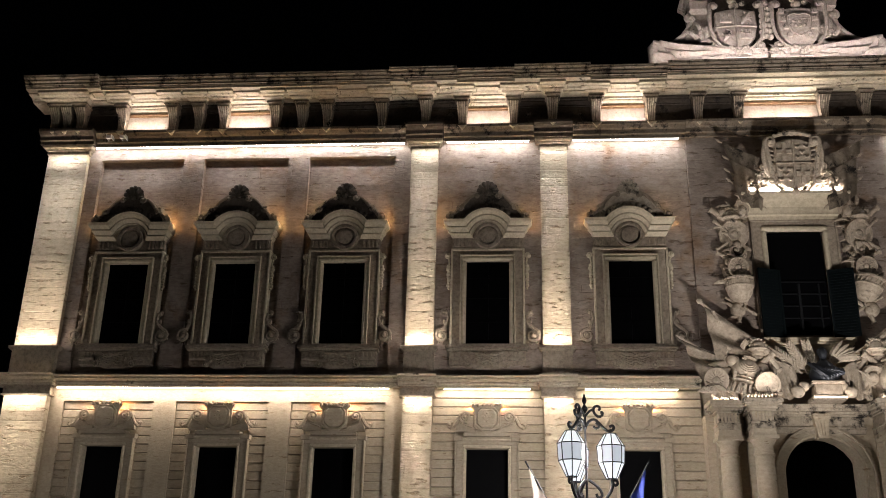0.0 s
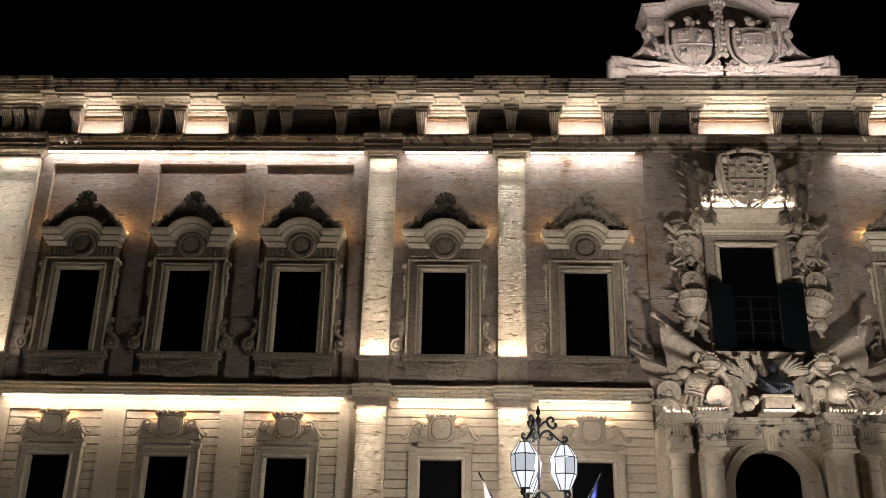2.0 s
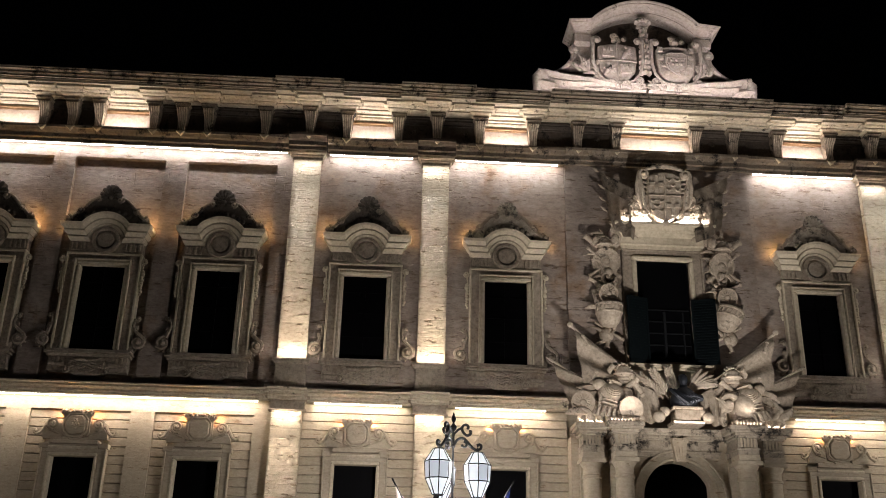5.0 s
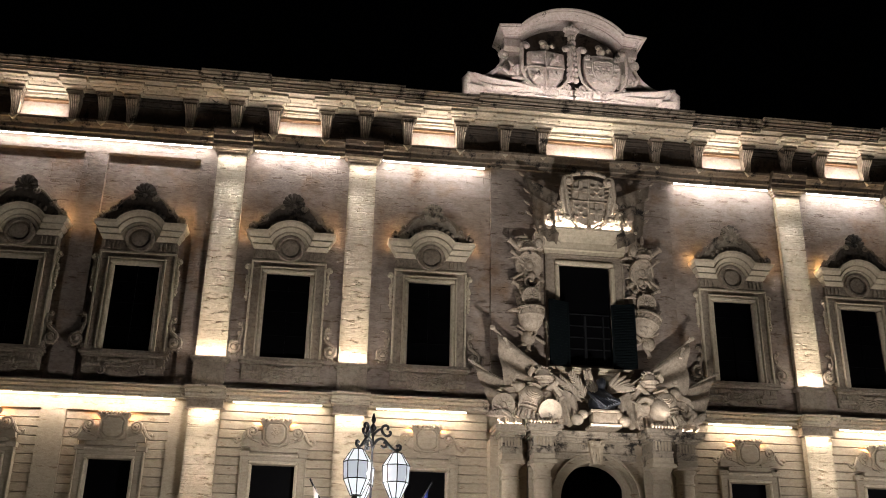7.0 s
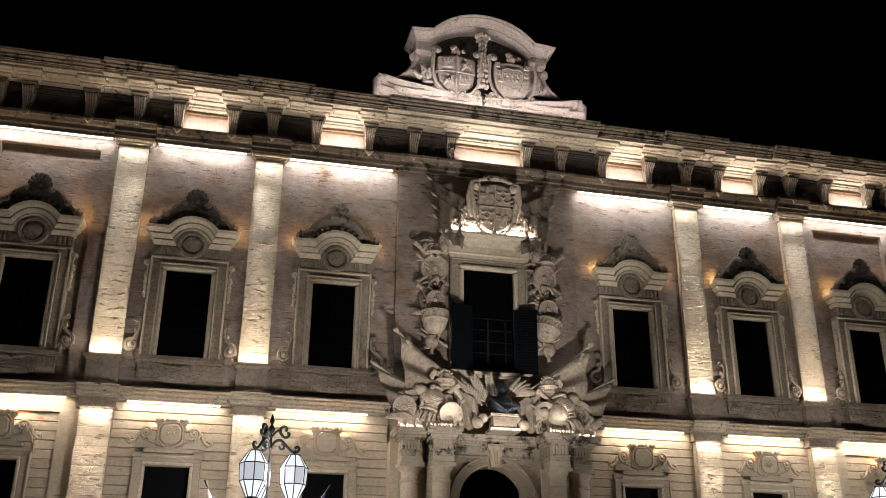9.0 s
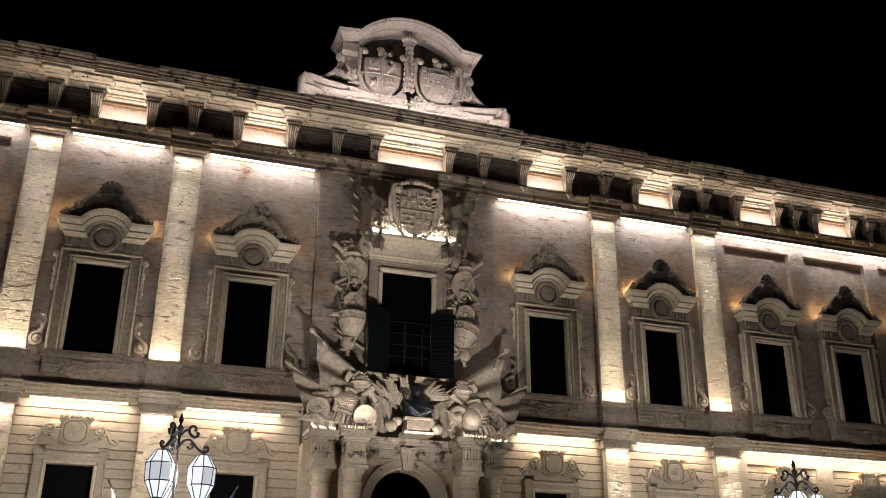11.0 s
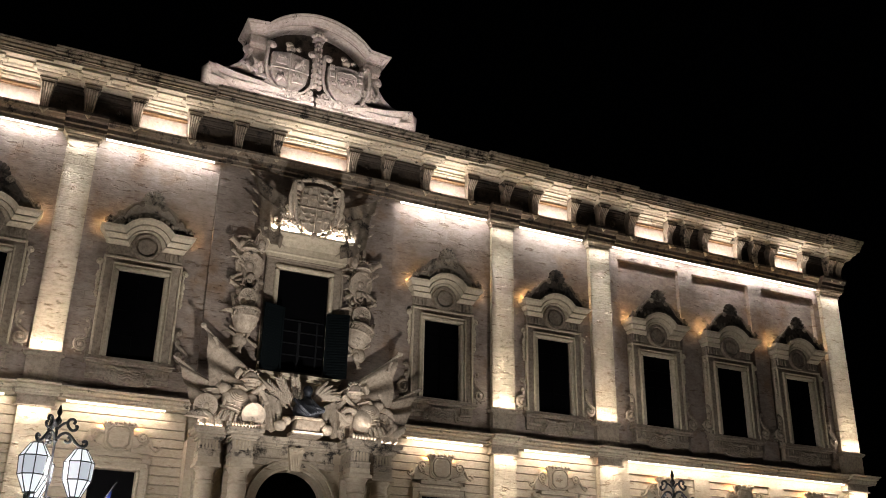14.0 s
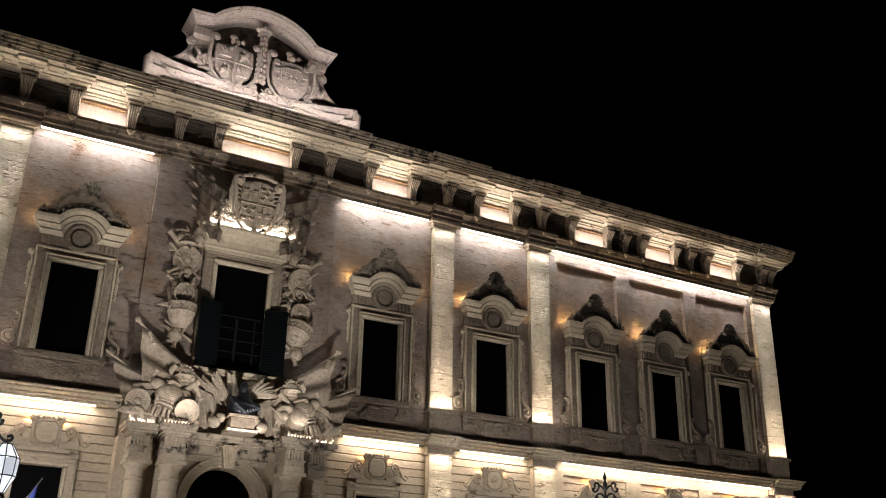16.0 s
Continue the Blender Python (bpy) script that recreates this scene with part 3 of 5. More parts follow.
    part("upper_soffit_block", Shape().box(-0.44, 0.44, -0.92, -0.5, 18.116, 18.21), CORNICE, c, bevel=0.02)
    return c


CONSOLES = (1.40, 2.75, 4.33, 6.17, 7.66, 9.0, 10.76, 12.03, 13.57, 15.5, 16.4, 17.35, 19.2, 20.1, 21.05, 22.9, 24.35, 24.85, 25.3)
first = console()
spots = [s * x for x in CONSOLES for s in (-1, 1) if x < END[s] + 0.1]
for i, x in enumerate(spots):
    over = any(a < abs(x) < b for a, b in ((7.0, 8.3), (11.4, 12.7), (23.8, 26)))
    m = pose(x, (-0.16 if over else 0.0) - 0.006 * (i // 2 % 3), 16.98 - 0.004 * (i // 2 % 3))
    if i == 0:
        first.matrix_basis = m
    else:
        copy_thing(first, m)

# frieze panels in the lit bays, a lit, paler copy of the dark frieze, each with a carved frame
for x, hw in [(s * x, 0.80) for s in (-1, 1) for x in (5.25, 9.87, 18.3, 22.0, 14.6) if s > 0 or x != 14.6] + [(0.0, 1.24)]:
    p = thing("frieze_panel", (x, 0, 17.05), "pinkish limestone panel in a lit, paler tone between two consoles, lit from its foot", "panel", "lit frieze panels", "structure")
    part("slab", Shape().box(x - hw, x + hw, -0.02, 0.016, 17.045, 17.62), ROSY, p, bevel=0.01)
    part("top_moulding", Shape().run([(0.02, 17.62), (-0.05, 17.62), (-0.05, 17.66), (-0.09, 17.68), (-0.09, 17.735), (0.02, 17.735)], x - hw, x + hw), RUSTY, p)
    part("cornice_moulding", Shape().run([(y - 0.006, z - 0.003) for y, z in FILLET[1:-1]] + [(0.0, 17.99), (0.0, 17.74)], x - hw, x + hw), CORNICE, p)

# carved rosettes on some of the dark frieze panels
for x in (6.7, 8.5, 11.2, 12.8, 2.05):
    for s in (-1, 1):
        r = thing("frieze_rosette", (s * x, 0, 17.35), "worn carved scroll on the darkened frieze", "carving", "frieze rosettes")
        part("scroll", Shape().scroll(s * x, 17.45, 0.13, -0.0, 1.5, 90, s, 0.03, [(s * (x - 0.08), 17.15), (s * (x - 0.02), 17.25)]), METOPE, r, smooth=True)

# ---- light strips ----
for s in (-1, 1):
    def sx(a, b):
        return (a, b) if s > 0 else (-b, -a)
    for a, b, z, y, mat, words in ((12.75, 23.85, 16.465, 0.07, TUBE_W, "white"), (8.45, 11.32, 16.465, 0.07, TUBE_W, "white"), (3.42, 7.0, 16.465, 0.07, TUBE_W, "white"),
                                   (12.95, 23.85, 7.85, 0.07, TUBE_L, "warm"), (8.5, 11.24, 7.85, 0.07, TUBE_L, "warm"), (3.98, 6.85, 7.85, 0.07, TUBE_L, "warm")):
        x0, x1 = sx(a, b)
        t = thing("light_strip", ((x0 + x1) / 2, y, z), words + " glowing light strip under the ledge", "light strip", "light strips")
        n = max(1, round((x1 - x0) / 2.7))
        for k in range(n):
            u0, u1 = x0 + (x1 - x0) * k / n + 0.02, x0 + (x1 - x0) * (k + 1) / n - 0.02
            part("tube", Shape().box(u0, u1, y - 0.02, y + 0.02, z - 0.02, z + 0.02), mat, t)
        part("channel", Shape().box(x0, x1, y - 0.03, y + 0.03, z + 0.022, z + 0.045), WHITE_PAINT, t)

# ---- upper windows ----


def jambs(hw, w, z0, z1, y0, y1):
    """Two uprights and a lintel round an opening of half-width hw and top z1; w wide."""
    s = Shape()
    s.box(-hw - w, -hw, y0, y1, z0, z1).box(hw, hw + w, y0, y1, z0, z1)
    return s.box(-hw - w, hw + w, y0, y1, z1, z1 + w)


def both(shape):
    return shape.flip()


def arched_hood(cz):
    """A hood moulding that runs level, bows up in the middle and runs level again."""
    prof = [(0.0, 0.30), (0.0, 0.02), (0.11, -0.09), (0.125, -0.09), (0.13, 0.03), (0.16, 0.03), (0.165, -0.10), (0.28, -0.21), (0.295, -0.21), (0.30, -0.08), (0.33, -0.08), (0.335, -0.22), (0.44, -0.33), (0.53, -0.36), (0.53, 0.30)]
    s, rows = Shape(), []
    for d, y in prof:
        r, z = 0.50 + d * 0.83, cz + 0.02 + d
        a0 = math.degrees(math.asin(min(0.99, (z - cz) / r)))
        e = 1.16 - min(y, 0.0) * 0.85
        row = [(e, 0.38, z), (e, y, z)]
        row += [(r * math.cos(radians(a)), y, cz + r * math.sin(radians(a))) for a in [a0 + (180 - 2 * a0) * k / 18 for k in range(19)]]
        rows.append(row + [(-e, y, z), (-e, 0.38, z)])
    n = len(rows[0])
    s.add([p for r in rows for p in r], [(j * n + i, j * n + i + 1, (j + 1) * n + i + 1, (j + 1) * n + i) for j in range(len(rows) - 1) for i in range(n - 1)])
    return s


def upper_window(crest_stone):
    w = thing("window_1", (0, 0, 8.5), "tall dark window in a carved limestone surround with shell-crested hood", "window", "upper windows", "structure")
    part("pane", Shape().box(-0.71, 0.71, 0.26, 0.29, 9.3, 12.14), NEAR_BLACK, w, "black window pane")
    bars = Shape().box(-0.03, 0.03, 0.225, 0.26, 9.3, 12.13)
    for z in (10.1, 10.9, 11.6):
        bars.box(-0.7, 0.7, 0.23, 0.26, z - 0.02, z + 0.02)
    part("window_frame", bars, NEAR_BLACK, w)
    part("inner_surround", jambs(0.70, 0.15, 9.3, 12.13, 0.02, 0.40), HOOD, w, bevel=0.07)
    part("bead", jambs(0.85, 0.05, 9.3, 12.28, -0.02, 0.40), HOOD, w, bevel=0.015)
    part("outer_surround", jambs(0.90, 0.24, 9.3, 12.28 + 0.0, 0.09, 0.40), TRIM, w, bevel=0.015)
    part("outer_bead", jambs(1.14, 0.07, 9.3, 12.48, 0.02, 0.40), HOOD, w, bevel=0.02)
    ears = both(Shape().box(1.0, 1.32, 0.05, 0.40, 9.3, 9.46))
    part("foot_block", ears, TRIM, w, bevel=0.015)
    sill = Shape()
    for x, y, z0, z1 in ((1.30, -0.02, 9.22, 9.30), (1.34, -0.08, 9.16, 9.22), (1.28, 0.0, 9.08, 9.16)):
        sill.box(-x, x, y, 0.40, z0, z1)
    part("window_sill", sill, TRIM, w, bevel=0.012)
    apron = Shape().box(-1.22, 1.22, 0.10, 0.40, 8.62, 9.08)
    apron.slab([(-0.85, 8.9), (-0.6, 8.62), (-0.35, 8.50), (0.35, 8.50), (0.6, 8.62), (0.85, 8.9)], 0.08, 0.36)
    part("apron", apron, TRIM, w, bevel=0.015)
    for s in (-1, 1):
        for k in range(3):
            x = s * (0.78 + 0.13 * k)
            part("flute", Shape().box(x - 0.035, x + 0.035, 0.06, 0.12, 8.86, 9.05), TRIM, w, bevel=0.012)
        part("apron_block", Shape().box(s * 0.92 - 0.26, s * 0.92 + 0.26, 0.0, 0.12, 8.76, 8.86), TRIM, w, bevel=0.015)
        part("apron_scroll", Shape().scroll(s * 0.62, 8.64, 0.13, 0.06, 1.4, 90, s, 0.04, [(s * 0.5, 8.95), (s * 0.56, 8.82)]), TRIM, w, smooth=True)
    mask = Shape()
    for k in range(4):
        pts = [(x / 10 * (0.52 - 0.07 * k), 0.045 - 0.012 * k, 8.90 - 0.085 * k + 0.035 * math.cos(x / 10 * 7.0)) for x in range(-10, 11)]
        mask.sweep(pts, [0.018 + 0.02 * math.sin(math.pi * i / 20) for i in range(21)], 6)
    for s in (-1, 1):
        mask.sweep([(0, 0.04, 8.93), (s * 0.14, -0.02, 8.97), (s * 0.30, -0.03, 8.95), (s * 0.44, 0.0, 9.02)], [0.035, 0.06, 0.05, 0.015], 7)
        mask.scroll(s * 0.44, 8.78, 0.10, 0.03, 1.3, 90, -s, 0.035)
    part("apron_relief", mask, TRIM, w, "carved leaf relief", smooth=True)
    # frieze and hood
    part("frieze", Shape().box(-1.18, 1.18, 0.08, 0.40, 12.55, 12.92), TRIM, w)
    for s in (-1, 1):
        for k in range(4):
            x = s * (0.66 + 0.14 * k)
            part("triglyph", Shape().box(x - 0.04, x + 0.04, 0.02, 0.10, 12.62, 12.90), TRIM, w, bevel=0.015)
    cz = 12.90
    hood = arched_hood(cz)
    part("hood", hood, HOOD, w, "moulded arched hood, light from below put into its stone")
    part("tympanum", Shape().ring(0, cz, 0.0, 0.52, 0.04, 0.30, 0, 180, 16), TRIM, w)
    rd = Shape().ring(0, 12.97, 0.34, 0.45, -0.08, 0.1).ring(0, 12.97, 0.0, 0.35, 0.03, 0.1).ring(0, 12.97, 0.0, 0.27, -0.035, 0.1)
    part("roundel", rd, TRIM, w, "round boss", bevel=0.015)
    half = [(1.36, 13.47), (1.34, 13.60), (1.20, 13.63), (1.08, 13.72), (0.95, 13.90), (0.86, 13.93), (0.74, 14.10), (0.58, 14.28), (0.40, 14.36), (0.22, 14.42)]
    low = [(0.94 * math.cos(radians(a)), cz + 0.96 * math.sin(radians(a))) for a in (40, 52, 64, 77, 90)]
    outline = half + [(-x, z) for x, z in half[::-1]] + [(-x, z) for x, z in low] + low[-2::-1]
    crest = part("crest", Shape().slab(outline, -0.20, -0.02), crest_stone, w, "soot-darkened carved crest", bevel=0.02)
    for s in (-1, 1):
        rim = Shape().sweep([(s * x, -0.20, z) for x, z in half[2:]], 0.055, 6)
        rim.scroll(s * 1.27, 13.60, 0.14, -0.22, 1.4, 90, s, 0.055)
        rim.scroll(s * 0.93, 13.90, 0.12, -0.22, 1.3, 60, s, 0.05)
        rim.scroll(s * 0.34, 14.30, 0.10, -0.24, 1.4, 20, -s, 0.045)
        # paler than the dark crests, so their backlit edge is in the colour
        part("scroll_rim", rim, BROWN_STONE, crest, "curled rim of the crest", smooth=True)
        for k in range(4):
            a = 50 + 11 * k
            x, z = 1.05 * math.cos(radians(a)), cz + 1.06 * math.sin(radians(a))
            part("crest_leaf", Shape().dome(s * x, -0.22, z, 0.08, 0.05, 0.10, 8, 6), crest_stone, crest, smooth=True)
    shell = Shape()
    for k in range(9):
        a = radians(-8 + 196 * k / 8)
        c, d = math.cos(a), math.sin(a)
        shell.sweep([(0.05 * c, -0.2, 14.40 + 0.05 * d), (0.2 * c, -0.26, 14.41 + 0.22 * d), (0.34 * c, -0.2, 14.42 + 0.40 * d)], [0.03, 0.06, 0.075], 7)
    shell.dome(0, -0.14, 14.52, 0.26, 0.10, 0.26).dome(0, -0.26, 14.38, 0.09, 0.08, 0.08)
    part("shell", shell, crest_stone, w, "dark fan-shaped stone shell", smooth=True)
    for s in (-1, 1):
        g = Shape().scroll(s * 1.33, 12.30, 0.10, 0.10, 1.5, 90, s, 0.04, [(s * 1.25, 11.8), (s * 1.27, 12.1)])
        for k in range(9):
            r = 0.066 - 0.003 * k + (0.014 if k % 2 else 0)
            g.dome(s * (1.285 + 0.012 * math.sin(k * 2.1)), 0.12, 11.95 - 0.095 * k, r, 0.06, r * 1.15, 8, 6)
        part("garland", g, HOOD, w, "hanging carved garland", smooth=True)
        b = Shape().scroll(s * 1.46, 9.58, 0.21, 0.06, 1.7, 70, -s, 0.07, [(s * 1.30, 10.35), (s * 1.26, 10.15), (s * 1.33, 9.95)])
        b.scroll(s * 1.37, 10.36, 0.09, 0.10, 1.3, 180, s, 0.045).dome(s * 1.36, 0.1, 10.05, 0.08, 0.08, 0.10, 8, 6)
        for k in range(5):
            a = radians(-100 + 40 * k)
            b.dome(s * (1.45 + 0.23 * math.cos(a)), 0.12, 9.56 + 0.23 * math.sin(a), 0.04, 0.05, 0.04, 6, 5)
        part("foot_scroll", b, TRIM, w, "carved volute", smooth=True)
    return w


count = 0
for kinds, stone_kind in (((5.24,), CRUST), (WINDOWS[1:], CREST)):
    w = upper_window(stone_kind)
    for i, x in enumerate([s * x for x in kinds for s in (-1, 1)]):
        count += 1
        o = w if i == 0 else copy_thing(w, pose(x, 0, 8.5))
        o.location.x = x
        o.name = "window_%d" % count

# ---- ground-storey windows ----


def lower_window(monogram):
    w = thing("window_1", (0, 0, 2.7), "shuttered dark window under a scrolled limestone cartouche", "window", "lower windows", "structure")
    for s in (-1, 1):
        x0, x1 = (0.01, 0.63) if s > 0 else (-0.63, -0.01)
        sh = part("shutter", Shape().box(x0, x0 + 0.06, 0.50, 0.55, 2.9, 6.02).box(x1 - 0.06, x1, 0.50, 0.55, 2.9, 6.02).box(x0, x1, 0.50, 0.55, 5.94, 6.02).box(x0, x1, 0.505, 0.545, 4.4, 4.5), BLACKWOOD, w, "dark green louvred shutter")
        for k in range(34):
            z = 2.95 + 0.088 * k
            if abs(z - 4.45) > 0.09:
                sl = Shape().add([(x0 + 0.06, 0.49, z), (x1 - 0.06, 0.49, z), (x1 - 0.06, 0.55, z + 0.06), (x0 + 0.06, 0.55, z + 0.06), (x0 + 0.06, 0.50, z - 0.01), (x1 - 0.06, 0.50, z - 0.01), (x1 - 0.06, 0.56, z + 0.05), (x0 + 0.06, 0.56, z + 0.05)],
                                 [(0, 1, 2, 3), (4, 7, 6, 5), (0, 4, 5, 1), (2, 6, 7, 3), (0, 3, 7, 4), (1, 5, 6, 2)])
                part("slat", sl, BLACKWOOD, sh)
    # black sheet across the opening imitates the unlit room
    part("backing", Shape().box(-0.64, 0.64, 0.42, 0.44, 2.9, 6.02), NEAR_BLACK, w)
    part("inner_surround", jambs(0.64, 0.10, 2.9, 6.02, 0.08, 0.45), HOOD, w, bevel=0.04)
    part("outer_surround", jambs(0.74, 0.20, 2.9, 6.12, 0.13, 0.45), LOWER, w, bevel=0.015)
    part("surround_bead", jambs(0.94, 0.05, 2.9, 6.31, 0.08, 0.45), LOWER, w, bevel=0.015)
    for u in (-1, 1):
        part("ear", Shape().box(min(u * 0.74, u * 1.04), max(u * 0.74, u * 1.04), 0.06, 0.40, 6.24, 6.40), LOWER, w, bevel=0.02)
    part("lintel_roll", Shape().sweep([(-0.74, 0.07, 6.27), (0.74, 0.07, 6.27)], 0.045, 8), HOOD, w, smooth=True)
    base = Shape().box(-0.72, 0.72, 0.02, 0.40, 6.38, 6.50).box(-0.62, 0.62, 0.06, 0.40, 6.50, 6.56)
    part("cartouche_base", base, LOWER, w, bevel=0.02)
    half = [(0.0, 6.44), (0.12, 6.46), (0.22, 6.56), (0.36, 6.60), (0.42, 6.68), (0.41, 7.18), (0.49, 7.28), (0.46, 7.36), (0.28, 7.31), (0.14, 7.38), (0.0, 7.34)]
    panel = Shape().slab(half + [(-x, z) for x, z in half[-2:0:-1]], 0.02, 0.14)
    c = part("cartouche", panel, LOWER, w, "carved stone cartouche", bevel=0.02)
    part("shield", Shape().slab([(0.15, 6.62), (0.30, 6.76), (0.30, 7.08), (0.18, 7.22), (-0.18, 7.22), (-0.30, 7.08), (-0.30, 6.76), (-0.15, 6.62)], -0.07, 0.04), LOWER, c, bevel=0.04)
    part("shield_rim", Shape().sweep([(x, -0.03, z) for x, z in ((0, 6.56), (0.20, 6.58), (0.35, 6.74), (0.35, 7.10), (0.22, 7.26), (-0.22, 7.26), (-0.35, 7.10), (-0.35, 6.74), (-0.20, 6.58), (0, 6.56))], 0.03, 6), LOWER, c, smooth=True)
    part("cartouche_crown", Shape().sweep([(x, 0.0, z) for x, z in ((-0.5, 7.30), (-0.36, 7.36), (-0.2, 7.31), (0, 7.38), (0.2, 7.31), (0.36, 7.36), (0.5, 7.30))], 0.045, 6), LOWER, c, smooth=True)
    if monogram:
        knot = Shape().scroll(0.08, 6.95, 0.10, -0.05, 1.3, 0, 1, 0.022).scroll(-0.08, 6.95, 0.10, -0.05, 1.3, 180, -1, 0.022)
        knot.scroll(0.0, 7.08, 0.09, -0.05, 1.2, 90, 1, 0.02).scroll(0.0, 6.82, 0.08, -0.05, 1.2, 270, -1, 0.02)
        part("knot", knot, LOWER, c, "carved interlaced knot", smooth=True)
    for s in (-1, 1):
        v = Shape().scroll(s * 0.68, 6.96, 0.19, -0.01, 1.9, 250 if s > 0 else -70, s, 0.042, [(s * 0.44, 6.64), (s * 0.60, 6.70), (s * 0.78, 6.76)])
        v.sweep([(s * 0.86, 0.03, 6.98), (s * 0.93, 0.02, 6.84), (s * 1.0, 0.02, 6.70), (s * 1.12, 0.03, 6.62), (s * 1.20, 0.04, 6.66)], [0.05, 0.055, 0.05, 0.05, 0.03], 7)
        v.scroll(s * 1.16, 6.72, 0.07, 0.03, 1.2, -90, s, 0.032)
        v.slab([(s * 0.40, 6.52), (s * 0.98, 6.52), (s * 0.96, 6.66), (s * 0.84, 6.84), (s * 0.60, 7.0), (s * 0.40, 6.98)][::s], 0.05, 0.2)
        part("volute", v, LOWER, c, smooth=True)
        for k in range(3):
            part("leaf_tip", Shape().sweep([(s * (0.10 + 0.15 * k), -0.02, 7.30), (s * (0.13 + 0.15 * k), -0.05, 7.36), (s * (0.10 + 0.15 * k), -0.04, 7.42)], [0.05, 0.045, 0.015], 6), LOWER, c, smooth=True)
    return w


for kinds in ((5.24, 14.65, 22.05), (9.87, 18.35)):
    w = lower_window(len(kinds) == 2)
    for i, x in enumerate([s * x for x in kinds for s in (-1, 1)]):
        count += 1
        o = w if i == 0 else copy_thing(w, pose(x, 0, 2.7))
        o.location.x = x
        o.name = "window_%d" % count

# ---- middle window with its hood, shutters and shield ----
mw = thing("window_21", (0, 0, 9.4), "large middle window with half-open dark shutters under a crested hood", "window", "", "structure")
part("pane", Shape().box(-0.89, 0.89, 0.20, 0.23, 9.5, 13.05), NEAR_BLACK, mw)
grille = Shape()
for x in (-0.62, -0.02, 0.02, 0.62):
    grille.box(x - 0.02, x + 0.02, 0.13, 0.20, 9.6, 11.3)
for k in range(5):
    grille.box(-0.88, 0.88, 0.145, 0.19, 9.75 + 0.40 * k, 9.785 + 0.40 * k)
part("glazing_bars", grille, plain("grey_wood", (0.007, 0.0075, 0.0085), 0.5, gloss=0.3), mw)
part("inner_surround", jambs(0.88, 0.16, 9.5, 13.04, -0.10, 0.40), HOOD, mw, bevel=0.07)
part("outer_surround", jambs(1.04, 0.26, 9.5, 13.20, -0.02, 0.40), TRIM, mw, bevel=0.02)
part("outer_bead", jambs(1.30, 0.07, 9.5, 13.36, -0.06, 0.40), TRIM, mw, bevel=0.02)
hood = stepped([(-0.08, 13.42), (-0.10, 13.52), (-0.16, 13.56), (-0.16, 13.62), (-0.20, 13.80), (-0.30, 13.90), (-0.34, 13.94), (-0.44, 13.98), (-0.50, 14.05), (-0.68, 14.08), (-0.68, 14.15)], -1.36, 1.36, 0.3)
hood.v = [(x if abs(x) < 1.36 else math.copysign(1.36 + (abs(x) - 1.36) * 0.5, x), y, z) for x, y, z in hood.v]
part("hood", hood, HOOD, mw, "deep moulded stone hood")
part("window_sill", Shape().box(-1.42, 1.42, -0.34, 0.10, 9.30, 9.42).box(-1.36, 1.36, -0.28, 0.10, 9.20, 9.30).box(-1.30, 1.30, -0.22, 0.08, 8.40, 9.20), HOOD, mw, "projecting stone sill", bevel=0.02)
for s in (-1, 1):
    leaf = Shape().box(0, 0.78, 0.0, 0.05, 9.45, 9.55).box(0, 0.78, 0.0, 0.05, 11.55, 11.65).box(0, 0.07, 0, 0.05, 9.45, 11.65).box(0.71, 0.78, 0, 0.05, 9.45, 11.65).box(0.07, 0.71, 0.02, 0.03, 9.55, 11.55)
    for k in range(22):
        leaf.box(0.07, 0.71, -0.01, 0.04, 9.58 + 0.09 * k, 9.62 + 0.09 * k)
    turn = pose(0.82 if s > 0 else -0.64, -0.14, 0, 0, 0, -20 if s > 0 else 180 + 20)
    part("shutter", Shape().moved(turn, leaf), BLACKWOOD, mw, "dark green louvred half shutter")


def cloth(p00, p10, p11, p01, folds=3, deep=0.07, n=14, m=8, thick=0.04, along=False):
    """A hanging sheet between four corners; its folds run down from the first edge, or along it."""
    a, b, c, d = [Vector(p) for p in (p00, p10, p11, p01)]
    s = Shape()
    for side in (0, 1):
        v = []
        for j in range(m + 1):
            for i in range(n + 1):
                u, w = i / n, j / m
                p = a.lerp(b, u).lerp(d.lerp(c, u), w)
                if along:
                    wave = math.sin(w * folds * 2 * math.pi * (0.75 + 0.35 * u) + 1.7 * u) * deep * (0.35 + 0.65 * math.sin(math.pi * min(1.0, w + 0.25)))
                    sag = -0.16 * math.sin(math.pi * u) * (0.3 + 0.7 * w)
                else:
                    wave = math.sin(u * folds * 2 * math.pi + 1.3 * w + 0.5) * deep * (0.25 + 0.75 * w)
                    sag = -0.10 * math.sin(math.pi * u) * w
                v.append((p.x, p.y - wave + side * thick, p.z + sag))
        k = len(s.v)
        s.v += v
        s.f += [tuple(k + q for q in (j * (n + 1) + i, j * (n + 1) + i + 1, (j + 1) * (n + 1) + i + 1, (j + 1) * (n + 1) + i)) for j in range(m) for i in range(n)]
    return s


def disc_shield(cx, cy, cz, r, rays=0, tilt=0):
    s = Shape().ring(0, 0, r * 0.86, r, -0.06, 0.06).ring(0, 0, 0, r * 0.9, -0.02, 0.05).dome(0, -0.02, 0, r * 0.3, 0.08, r * 0.3)
    for k in range(rays):
        a = 2 * math.pi * k / rays
        s.sweep([(r * 0.32 * math.cos(a), -0.03, r * 0.32 * math.sin(a)), (r * 0.78 * math.cos(a), -0.03, r * 0.78 * math.sin(a))], [0.035, 0.012], 5)
    return Shape().moved(pose(cx, cy, cz, 12, 0, tilt), s)


